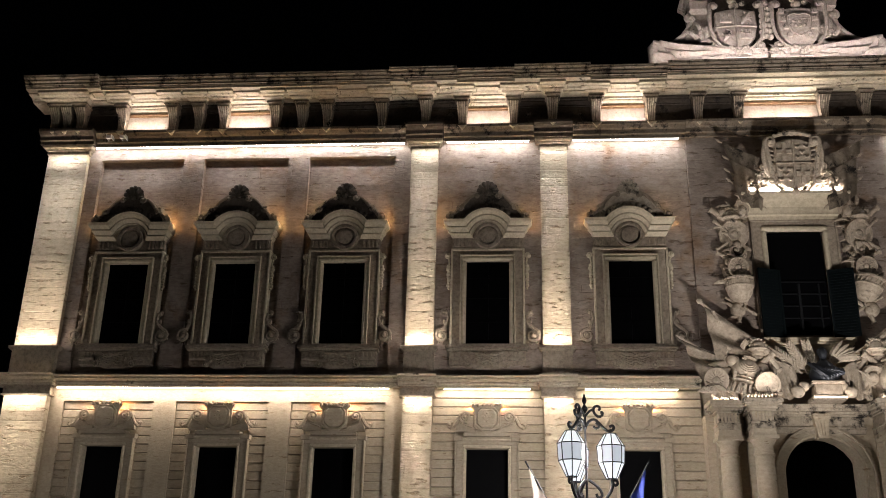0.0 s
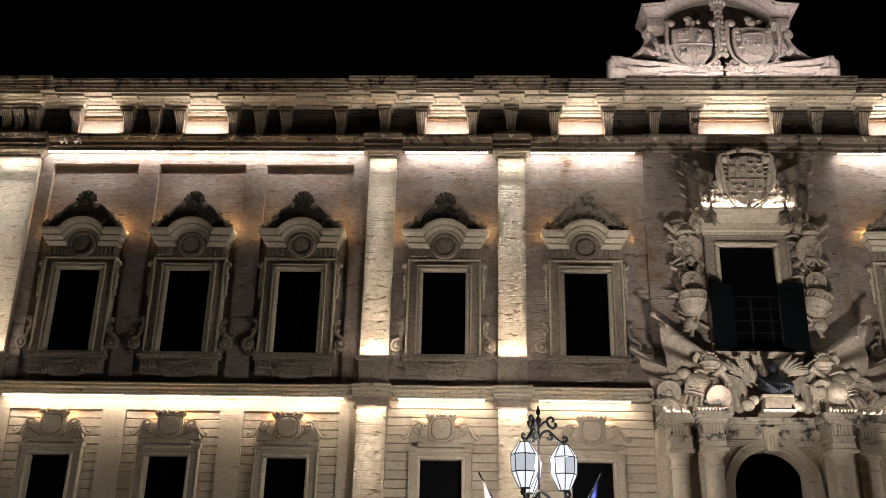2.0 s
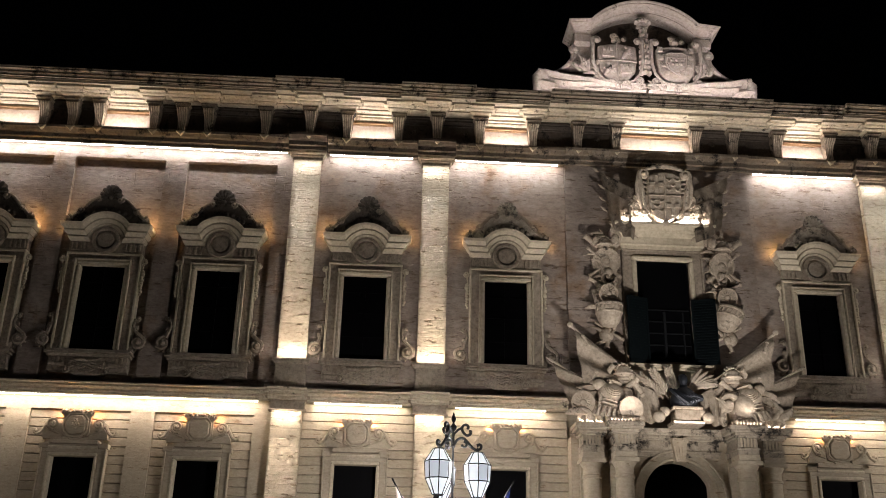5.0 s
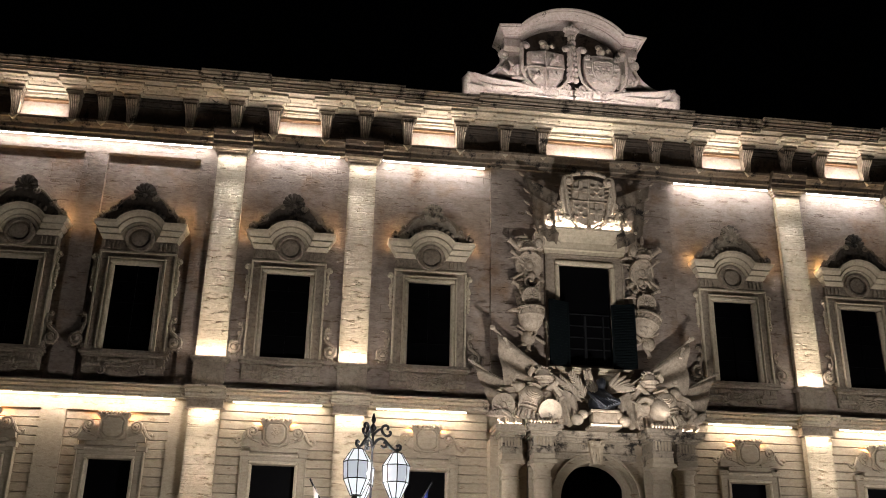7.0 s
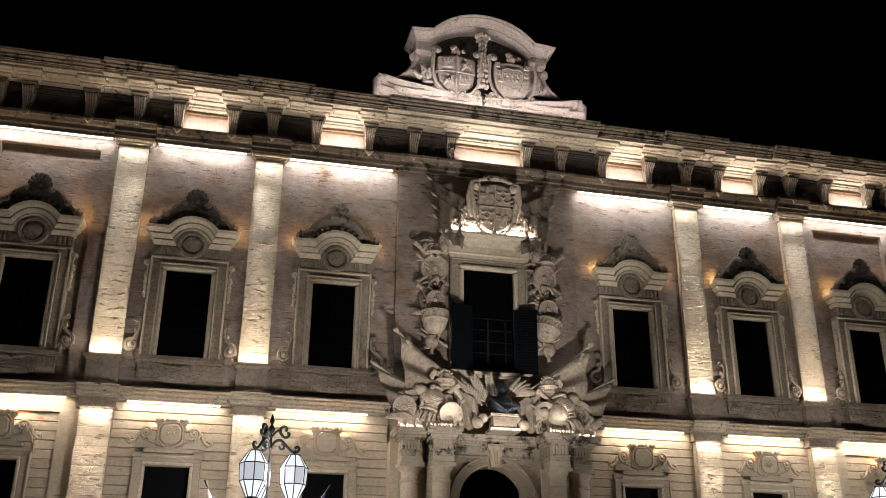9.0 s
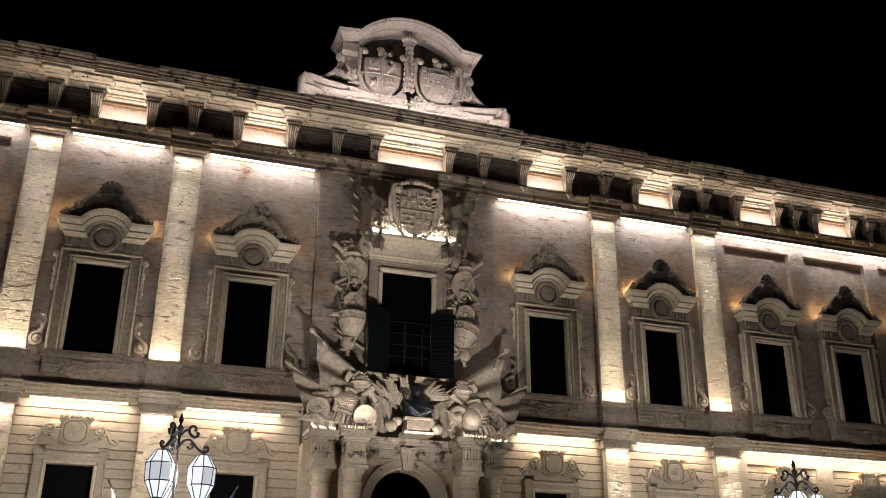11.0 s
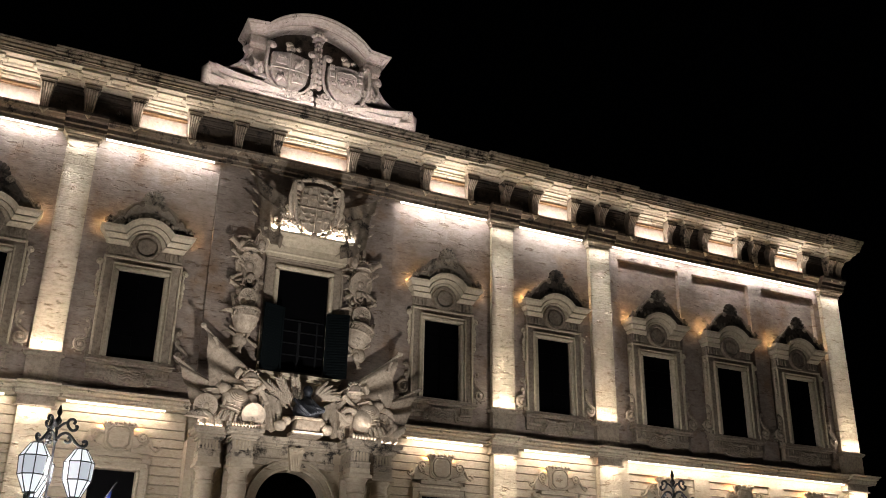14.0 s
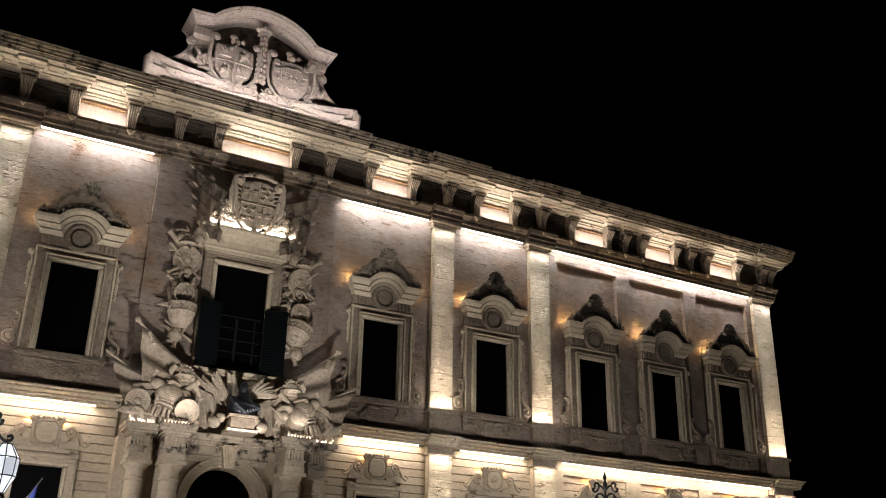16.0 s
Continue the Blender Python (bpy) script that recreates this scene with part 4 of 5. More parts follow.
def barrel(x0, z0, x1, z1, r, y):
    """A gun barrel or pole with rings, from one point to the other."""
    a, b = Vector((x0, y, z0)), Vector((x1, y - 0.1, z1))
    ks = (0, 0.06, 0.07, 0.12, 0.13, 0.5, 0.51, 0.55, 0.56, 0.93, 0.94, 1.0)
    rs = (0.9, 1.1, 1.3, 1.3, 1.0, 0.9, 1.1, 1.1, 0.85, 0.75, 1.05, 1.05)
    return Shape().sweep([a.lerp(b, k) for k in ks], [r * q for q in rs], 10)


def plume(x, z, y, angle, long, r=0.06, bend=0.3):
    """A leaf or feather that bends over."""
    pts = []
    for i in range(6):
        k = i / 5
        a = radians(angle) + bend * k
        pts.append((x + long * k * math.cos(a), y - 0.12 * math.sin(math.pi * k), z + long * k * math.sin(a)))
    return Shape().sweep(pts, [r * q for q in (0.5, 0.9, 1.0, 0.9, 0.6, 0.15)], 6, 0.6)


def helmet(x, y, z, r, face=1):
    """A crested helmet with brim, cheek pieces and a plume."""
    s = Shape().lathe([(r * 0.80, -0.95 * r), (r * 0.92, -0.8 * r), (r * 0.84, -0.5 * r), (r * 0.98, -0.25 * r), (r * 1.28, -0.22 * r), (r * 1.30, -0.10 * r), (r * 1.02, -0.02 * r), (r * 1.0, 0.25 * r), (r * 0.86, 0.62 * r), (r * 0.55, 0.90 * r), (r * 0.12, 1.02 * r)], x, y, 18, z)
    for k in range(7):
        a = radians(20 + 23 * k)
        s.sweep([(x + r * 0.9 * math.cos(a), y - 0.03, z + r * 0.75 * math.sin(a)), (x + r * 1.12 * math.cos(a), y - 0.10, z + r * 1.15 * math.sin(a)), (x + r * 1.22 * math.cos(a + 0.25), y - 0.04, z + r * 1.42 * math.sin(a))], [0.03, 0.055, 0.02], 6)
    s.sweep([(x - face * r * 0.9, y, z + r * 0.7), (x - face * r * 1.35, y - 0.05, z + r * 0.9), (x - face * r * 1.75, y, z + r * 0.35), (x - face * r * 1.7, y, z - r * 0.3)], [0.05, 0.10, 0.09, 0.03], 7)
    return s


def cuirass(x, y, z, r):
    s = Shape().dome(x, y, z + r * 0.15, r * 0.95, r * 0.75, r * 0.8, 18, 10).dome(x, y, z - r * 0.55, r * 0.75, r * 0.62, r * 0.6, 18, 8)
    for k in range(4):
        q = 0.34 + 0.13 * k
        arc = [math.pi * (1.14 + 0.72 * i / 12) for i in range(13)]
        s.sweep([(x + q * r * math.cos(a), y - r * (0.74 - 0.35 * q * q * math.cos(a) ** 2) - 0.01, z + r * 0.62 + q * r * math.sin(a)) for a in arc], [0.006 + 0.016 * math.sin(math.pi * i / 12) for i in range(13)], 6)
    s.sweep([(x, y - r * 0.76, z + r * 0.2), (x, y - r * 0.72, z - r * 0.2), (x, y - r * 0.62, z - r * 0.6)], [0.02, 0.03, 0.02], 6)
    for k in (0, 1, 2):
        z1, q = z - r * 0.85 + r * 0.22 * k, (0.70, 0.76, 0.76)[k]
        s.sweep([(x + q * r * math.cos(a), y + q * r * math.sin(a), z1) for a in [math.pi * (1 + i / 10) for i in range(11)]], 0.022, 5)
    return s


def skirt(x, y, z, r):
    """A row of leather straps below a breastplate."""
    s = []
    for k in range(9):
        a = math.pi + math.pi * k / 8
        s.append(Shape().sweep([(x + r * 0.85 * math.cos(a), y + r * 0.85 * math.sin(a), z - r), (x + r * 1.0 * math.cos(a), y + r * 1.0 * math.sin(a), z - r * 1.7)], [0.05, 0.07], 6))
    return s


def fluted(x0, x1, y, z0, z1):
    """The gadroons of a low cushion, and the cushion's body last."""
    n = max(3, round((x1 - x0) / 0.1))
    ribs = []
    for k in range(n):
        x = x0 + (x1 - x0) * (k + 0.5) / n
        ribs.append(Shape().sweep([(x, y + 0.02, z0), (x, y, (z0 + z1) / 2), (x, y + 0.08, z1)], [0.05, 0.055, 0.03], 6))
    return ribs + [Shape().box(x0, x1, y + 0.05, y + 0.4, z0, z1 - 0.02)]


def palm(x, z, y, angle, long, n=9):
    """A palm branch: a stem with leaflets at both sides."""
    s, d = Shape(), Vector((math.cos(radians(angle)), 0, math.sin(radians(angle))))
    s.sweep([Vector((x, y, z)) + d * long * k / 4 for k in range(5)], [0.04, 0.035, 0.03, 0.02, 0.01], 6)
    for k in range(n):
        p = Vector((x, y, z)) + d * long * (0.15 + 0.8 * k / n)
        for u in (-1, 1):
            q = radians(angle + u * 42)
            w = Vector((math.cos(q), -0.15, math.sin(q)))
            m = 0.30 * (1 - 0.4 * k / n)
            s.sweep([p, p + w * m * 0.5, p + w * m], [0.02, 0.045, 0.01], 6)
    return s


# shield of arms above the hood
arms = thing("coat_of_arms", (0, -0.3, 14.14), "carved limestone coat of arms with quartered shield on the hood", "carving")
half = [(0, 14.22), (0.25, 14.30), (0.46, 14.50), (0.54, 14.85), (0.58, 15.35), (0.56, 15.82), (0.30, 15.94), (0, 15.98)]
part("shield", Shape().slab(half + [(-x, z) for x, z in half[-2:0:-1]], -0.64, -0.34), ARMS, arms, bevel=0.05)
cross = Shape().box(-0.022, 0.022, -0.69, -0.6, 14.3, 15.93).box(-0.55, 0.55, -0.69, -0.6, 15.12, 15.16)
cross.box(-0.36, -0.22, -0.70, -0.6, 15.20, 15.84).box(-0.53, -0.05, -0.70, -0.6, 15.45, 15.59)
cross.box(0.20, 0.33, -0.70, -0.6, 14.45, 15.08).box(0.05, 0.48, -0.70, -0.6, 14.72, 14.86)
for sx0, sz0 in ((0.28, 15.52), (-0.27, 14.78)):
    for dx, dz in ((-0.14, 0.2), (0.14, 0.2), (0.0, 0.02), (-0.14, -0.14), (0.14, -0.14)):
        cross.ring(sx0 + dx, sz0 + dz, 0.045, 0.095, -0.71, -0.6, 185, 355, 8)
part("charge_relief", cross, ARMS, arms, bevel=0.012)
rim = Shape()
for s in (-1, 1):
    rim.scroll(s * 0.70, 15.86, 0.16, -0.60, 1.4, 0 if s > 0 else 180, s, 0.085, [(s * 0.14, 14.14), (s * 0.42, 14.24), (s * 0.60, 14.42), (s * 0.66, 14.66)])
    rim.sweep([(s * x, -0.56, z) for x, z in ((0.64, 14.62), (0.80, 14.80), (0.88, 15.1), (0.92, 15.45), (0.86, 15.80), (0.72, 16.0))], [0.06, 0.08, 0.085, 0.085, 0.08, 0.05], 8)
    rim.scroll(s * 0.72, 14.56, 0.14, -0.62, 1.4, 90, s, 0.06)
    for k in range(6):
        rim.sweep([(s * 0.58, -0.52, 14.98 + 0.15 * k), (s * 0.72, -0.58, 15.0 + 0.15 * k), (s * 0.86, -0.54, 15.04 + 0.15 * k)], [0.03, 0.042, 0.03], 6)
rim.sweep([(x / 8 * 0.62, -0.60, 16.0 + 0.16 * math.cos(x / 8 * 1.4) + 0.03 * (x % 2)) for x in range(-8, 9)], [0.05, 0.07, 0.06, 0.08, 0.07, 0.09, 0.08, 0.1, 0.11, 0.1, 0.08, 0.09, 0.07, 0.08, 0.06, 0.07, 0.05], 8)
rim.dome(0, -0.7, 14.17, 0.12, 0.1, 0.12)
part("frame", rim, ARMS, arms, "scrolled stone frame", smooth=True)
for s in (-1, 1):
    for k, (tx, tz) in enumerate(((2.30, 16.0), (2.12, 15.42), (2.10, 14.98), (2.05, 14.62))):
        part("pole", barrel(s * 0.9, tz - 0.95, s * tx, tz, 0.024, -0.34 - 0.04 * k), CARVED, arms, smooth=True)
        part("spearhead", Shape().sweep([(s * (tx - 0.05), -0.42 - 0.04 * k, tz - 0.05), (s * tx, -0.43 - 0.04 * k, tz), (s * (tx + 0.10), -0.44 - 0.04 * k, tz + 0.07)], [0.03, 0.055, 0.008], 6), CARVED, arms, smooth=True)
        part("banner", cloth((s * (tx - 0.10), -0.46 - 0.05 * k, tz - 0.08), (s * 1.0, -0.44 - 0.05 * k, tz - 0.62), (s * 1.05, -0.52 - 0.05 * k, tz - 1.02), (s * (tx - 0.22), -0.54 - 0.05 * k, tz - 0.56), 2.5, 0.13, 20, 8), BROWN_STONE, arms, smooth=True)
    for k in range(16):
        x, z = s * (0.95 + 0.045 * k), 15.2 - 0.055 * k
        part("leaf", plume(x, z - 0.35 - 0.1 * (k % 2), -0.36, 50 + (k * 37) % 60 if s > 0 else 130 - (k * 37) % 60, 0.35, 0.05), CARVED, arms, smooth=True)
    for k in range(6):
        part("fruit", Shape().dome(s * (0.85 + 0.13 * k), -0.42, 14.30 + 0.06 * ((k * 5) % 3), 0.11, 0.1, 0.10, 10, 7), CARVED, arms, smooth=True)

for s in (-1, 1):
    for k in range(22):
        row, col = k // 6, k % 6
        x, z = s * (0.50 + 0.155 * col - 0.02 * row), 14.24 + 0.24 * row + 0.05 * (k % 2)
        if abs(x) < 1.5 - (z - 14.2) * 0.62:
            q = 0.10 + 0.03 * ((k * 7) % 3)
            part("foliage", Shape().dome(x, -0.44, z, q, 0.12, q, 9, 6).scroll(x + s * 0.05, z + 0.06, 0.10, -0.52, 1.3, (k * 67) % 360, s, 0.035), ARMS, arms, smooth=True)

arms.location.y -= 0.03
arms.rotation_euler = (radians(9), 0, 0)

# hanging trophies at both sides of the middle window


def tipped(s, x, shape):
    """The drum hangs level at one side of the window and tipped at the other."""
    return Shape().moved(pose(x, -0.28, 10.95, 0, 22, 0) @ pose(-x, 0.28, -10.95), shape) if s > 0 else shape


for s in (-1, 1):
    tr = thing("trophy_relief", (s * 2.1, 0, 9.8), "carved limestone trophy of shields, drums and weapons beside the window", "carving", "window trophies")
    X = 1.94
    items = [("shield", disc_shield(s * X, -0.22, 12.85, 0.46, 0, s * 15)), ("boss", Shape().ring(s * X, 12.85, 0.12, 0.2, -0.3, -0.1)),
             ("shield", disc_shield(s * (X + 0.02), -0.42, 11.68, 0.32, 14, -s * 10)),
             ("drum", tipped(s, X, Shape().lathe([(0.03, 0.0), (0.18, 0.03), (0.29, 0.12), (0.37, 0.26), (0.41, 0.42), (0.42, 0.44), (0.44, 0.46), (0.44, 0.50), (0.41, 0.52), (0.42, 0.68), (0.46, 0.70), (0.46, 0.76)], s * X, -0.28, 22, 10.56))),
             *[("drum_lacing", tipped(s, X, Shape().sweep([(s * X + 0.43 * math.cos(a), -0.28 + 0.43 * math.sin(a), 11.08), (s * X + 0.44 * math.cos(a + 0.14), -0.28 + 0.44 * math.sin(a + 0.14), 11.24)], 0.022, 5))) for a in [math.pi + math.pi * i / 9 for i in range(10)]],
             ("helmet", helmet(s * (X + 0.05), -0.2, 13.45, 0.24, s)), ("mask", Shape().dome(s * (X - 0.42), -0.15, 13.85, 0.16, 0.14, 0.30)),
             ("barrel", barrel(s * (X - 0.5), 12.3, s * (X + 0.62), 13.35, 0.07, -0.12)), ("barrel", barrel(s * (X - 0.45), 13.1, s * (X + 0.58), 12.35, 0.06, -0.1)),
             ("barrel", barrel(s * (X - 0.3), 11.9, s * (X + 0.6), 12.25, 0.08, -0.1)), ("quiver", barrel(s * (X + 0.1), 13.3, s * (X + 0.7), 13.75, 0.11, -0.12)),
             ("axe", barrel(s * (X - 0.5), 10.2, s * (X + 0.45), 10.75, 0.05, -0.1)), ("bow", Shape().scroll(s * X, 12.3, 0.28, -0.25, 1.2, 0, s, 0.05)),
             ("mask", Shape().dome(s * (X + 0.12), -0.16, 10.35, 0.20, 0.18, 0.24)), ("bow", Shape().scroll(s * (X - 0.25), 11.35, 0.16, -0.2, 1.3, 90, -s, 0.05)),
             ("tassel", barrel(s * X, 10.45, s * (X + 0.1), 9.9, 0.09, -0.1)), ("horn", plume(s * (X + 0.15), 11.2, -0.15, 20 if s > 0 else 160, 0.6, 0.1)),
             ("sash", cloth((s * (X - 0.45), -0.08, 12.4), (s * (X + 0.4), -0.1, 12.2), (s * (X + 0.3), -0.12, 11.9), (s * (X - 0.4), -0.1, 12.0), 3, 0.05))]
    for k in range(7):
        z = 10.3 + 0.55 * k
        items.append(("fruit", Shape().dome(s * (X + 0.3 * math.sin(k * 2.4)), -0.2, z, 0.15, 0.14, 0.15, 10, 7)))
        items.append(("ribbon", Shape().scroll(s * (X - 0.3 * math.sin(k * 2.4)), z + 0.2, 0.15, -0.18, 1.2, 70 * k, s, 0.05)))
    for k in range(6):
        z = 10.5 + 0.6 * k
        if z < 11.6:
            continue
        items.append(("drape", cloth((s * (X - 0.5), -0.06, z + 0.3), (s * (X + 0.5), -0.08, z + 0.2), (s * (X + 0.42), -0.2, z - 0.25), (s * (X - 0.45), -0.2, z - 0.2), 2.5, 0.06, 12, 6)))
    items.append(("mask_console", Shape().box(min(s * 1.5, s * 1.78), max(s * 1.5, s * 1.78), -0.34, 0.1, 13.42, 14.0).dome(s * 1.64, -0.34, 13.62, 0.13, 0.1, 0.2)))
    for k in range(26):
        z = 10.1 + 0.145 * k
        if 10.4 < z < 11.6:
            continue
        items.append(("leaf", plume(s * (X + 0.15 * math.sin(k * 1.9)), z, -0.1, (20 + (k * 53) % 130) if s > 0 else 160 - (k * 53) % 130, 0.5 + 0.1 * (k % 3), 0.065, 0.6)))
    for name, shape in items:
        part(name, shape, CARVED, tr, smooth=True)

def lean(s, shape):
    """Armour that reclines on the portal."""
    return Shape().moved(pose(s * 2.15, -0.92, 8.16, 0, -s * 16, 0), shape)


# trophies on the portal
for s in (-1, 1):
    tr = thing("trophy_group", (s * 2.2, -0.8, 7.36), "carved limestone armour, shields and flags lying on the portal", "carving", "portal trophies")
    items = [("flagpole", barrel(s * 0.9, 8.55, s * 3.25, 10.40, 0.045, -0.62)), ("finial", Shape().dome(s * 3.3, -0.74, 10.46, 0.10, 0.06, 0.09)),
             ("flag", cloth((s * 3.18, -0.74, 10.32), (s * 0.95, -0.72, 8.72), (s * 1.3, -0.92, 8.15), (s * 2.98, -0.92, 8.60), 2.2, 0.15, 36, 22, 0.04, True)),
             ("tassel", barrel(s * 2.95, 10.10, s * 2.78, 9.72, 0.05, -0.86)),
             ("flagpole", barrel(s * 1.6, 8.0, s * 3.85, 9.22, 0.045, -0.66)),
             ("flag", cloth((s * 3.92, -0.76, 9.22), (s * 2.5, -0.74, 8.60), (s * 2.55, -1.0, 7.70), (s * 3.45, -1.02, 7.95), 2.6, 0.13, 30, 20, 0.04, True)),
             ("spearhead", Shape().sweep([(s * 3.84, -0.80, 9.20), (s * 3.95, -0.82, 9.27), (s * 4.12, -0.84, 9.36)], [0.03, 0.06, 0.01], 6)),
             ("cuirass", lean(s, cuirass(0, 0, 0, 0.46))), *[("strap", lean(s, strap)) for strap in skirt(0, 0, 0, 0.44)], ("pauldron", lean(s, Shape().dome(0.42, 0, 0.26, 0.22, 0.2, 0.18))), ("pauldron", lean(s, Shape().dome(-0.42, 0, 0.26, 0.22, 0.2, 0.18))), ("collar", lean(s, Shape().lathe([(0.2, 0.42), (0.25, 0.46), (0.17, 0.52)], 0, 0, 14))),
             *[("cushion", rib) for rib in fluted(min(s * 1.55, s * 2.35), max(s * 1.55, s * 2.35), -1.40, 7.30, 7.50)], *[("cushion", rib) for rib in fluted(min(s * 2.45, s * 3.15), max(s * 2.45, s * 3.15), -1.02, 7.30, 7.56)], ("helmet", helmet(s * 1.72, -0.85, 8.92, 0.24, -s)),
             ("barrel", barrel(s * 2.6, 7.7, s * 1.3, 8.75, 0.10, -0.85)), ("barrel", barrel(s * 1.2, 7.65, s * 2.2, 8.6, 0.09, -0.95)),
             ("quiver", barrel(s * 0.75, 7.6, s * 1.5, 8.85, 0.13, -0.78)), ("fasces", barrel(s * 2.9, 8.0, s * 2.55, 8.95, 0.11, -0.75)),
             ("lion_skin", cloth((s * 1.5, -0.8, 8.8), (s * 0.7, -0.85, 8.35), (s * 0.55, -1.05, 7.55), (s * 1.25, -1.1, 7.6), 2.5, 0.09, 14, 10)),
             ("ball", Shape().dome(s * 0.75, -1.15, 7.55, 0.20, 0.18, 0.18)), ("ball", Shape().dome(s * 0.55, -1.1, 7.72, 0.16, 0.15, 0.15)),
             ("gauntlet", plume(s * 2.9, 7.6, -1.0, 15 if s > 0 else 165, 0.7, 0.14)),
             ("arm_guard", plume(s * 2.55, 8.5, -0.8, -20 if s > 0 else 200, 0.8, 0.13, -0.2))]
    if s < 0:
        items += [("sun_shield", disc_shield(-3.03, -1.05, 7.92, 0.36, 16, -10)), ("round_shield", Shape().moved(pose(-1.62, -1.25, 7.74, 10, 0, 5), Shape().ring(0, 0, 0.0, 0.35, -0.04, 0.05, 0, 360, 30).ring(0, 0, 0.30, 0.37, -0.06, 0.05, 0, 360, 30)))]
    else:
        items += [("horn", Shape().scroll(1.45, 8.0, 0.34, -1.05, 1.1, 0, 1, 0.13)), ("kettle_drum", Shape().dome(1.95, -1.05, 7.95, 0.36, 0.3, 0.42)), ("fruit", Shape().dome(3.0, -1.0, 7.85, 0.18, 0.16, 0.18))]
    for k in range(11):
        items.append(("leaf", plume(s * (1.0 + 0.22 * k), 7.45 + 0.5 * ((k * 7) % 5) / 5, -0.95 - 0.05 * (k % 3), (25 + (k * 47) % 120) if s > 0 else 155 - (k * 47) % 120, 0.5, 0.07)))
    if s < 0:
        items += [("palm", palm(-0.25, 8.2, -0.62, 118, 1.15)), ("palm", palm(-0.05, 8.3, -0.55, 100, 1.0)), ("palm", palm(-0.45, 8.2, -0.7, 135, 1.1))]
    else:
        items += [("feather", plume(0.35 + 0.06 * k, 8.45 + 0.03 * k, -0.6 - 0.03 * k, 68 - 11 * k, 0.95 - 0.03 * k, 0.11, -0.2)) for k in range(6)]
    for k in range(8):
        items.append(("drape", cloth((s * (0.9 + 0.28 * k), -0.9, 8.1 + 0.12 * (k % 3)), (s * (1.15 + 0.28 * k), -0.92, 8.0), (s * (1.2 + 0.28 * k), -1.12, 7.45), (s * (0.85 + 0.28 * k), -1.1, 7.4), 1.5, 0.06, 8, 6)))
    for name, shape in items:
        part(name, shape, TRIM if name == "flag" else ARMS, tr, smooth=True)
bust = Shape().lathe([(0.30, 0.0), (0.40, 0.10), (0.44, 0.26), (0.38, 0.44), (0.24, 0.58), (0.12, 0.66), (0.10, 0.76)], 0.12, -0.95, 18, 7.86)
bust.dome(0.12, -1.0, 8.74, 0.135, 0.16, 0.19).dome(0.12, -0.93, 8.80, 0.15, 0.14, 0.14)
for k in range(6):
    bust.sweep([(-0.34 + 0.10 * k, -1.10 - 0.05 * (k % 2), 8.42 - 0.03 * k), (-0.18 + 0.10 * k, -1.34, 8.18), (0.10 + 0.09 * k, -1.36 + 0.02 * k, 7.96 + 0.03 * k), (0.34 + 0.05 * k, -1.16, 7.92 + 0.06 * k)], [0.05, 0.085, 0.09, 0.05], 7)
solid("bust", bust, BRONZE, "dark bronze bust on a pale pedestal above the portal", "bust", smooth=True)
pd = thing("bust_pedestal", (0.12, -1.0, 7.3), "pale stone pedestal under the bronze bust", "pedestal")
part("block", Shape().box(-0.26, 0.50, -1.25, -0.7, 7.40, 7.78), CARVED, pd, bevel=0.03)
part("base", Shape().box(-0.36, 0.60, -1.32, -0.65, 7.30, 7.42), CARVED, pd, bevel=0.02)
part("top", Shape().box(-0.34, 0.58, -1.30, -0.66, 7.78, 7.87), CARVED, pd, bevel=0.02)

# ---- portal ----
portal = thing("portal", (0, -0.6, 0), "limestone doorway with paired columns and a round arch", "portal", "", "structure")
wallp = pierced(-3.3, 3.3, 0.0, 7.0, -0.30, 0.355, [(-1.14, 1.14, 0.0, 6.40)])
part("portal_wall", wallp, LOWER, portal)
arch_fill = Shape()
for s in (-1, 1):
    pts = [(s * 1.14, 6.40), (s * 1.14, 5.26)] + [(s * 1.13 * math.cos(radians(a)), 5.26 + 1.13 * math.sin(radians(a))) for a in (15, 30, 45, 60, 75, 90)] + [(0, 6.40)]
    arch_fill.slab(pts if s > 0 else pts[::-1], -0.30, 0.35)
part("spandrel", arch_fill, LOWER, portal)
for r0, r1, y in ((1.12, 1.20, -0.36), (1.20, 1.36, -0.40), (1.36, 1.44, -0.46)):
    part("archivolt", Shape().ring(0, 5.26, r0, r1, y, -0.2, 0, 180, 28).box(-r1, -r0, y, -0.2, 1.0, 5.26).box(r0, r1, y, -0.2, 1.0, 5.26), LOWER, portal, bevel=0.015)
key = Shape().slab([(-0.14, 6.30), (0.14, 6.30), (0.24, 7.02), (-0.24, 7.02)], -0.62, -0.2)
for k in range(3):
    key.slab([(-0.09 + 0.07 * k, 6.36), (-0.05 + 0.07 * k, 6.36), (-0.08 + 0.1 * k, 6.80), (-0.15 + 0.1 * k, 6.80)], -0.66, -0.5)
key.scroll(-0.17, 6.92, 0.09, -0.64, 1.3, 0, 1, 0.04).scroll(0.17, 6.92, 0.09, -0.64, 1.3, 180, -1, 0.04)
part("keystone", key, LOWER, portal, bevel=0.01)
# flat black sheet stands for the unlit depth beyond the arch
part("doorway", Shape().box(-1.2, 1.2, 0.86, 0.93, 0, 6.5), NEAR_BLACK, portal, "near-black sheet for the unlit depth of the doorway")


def entablature(x0, x1, y):
    s = Shape()
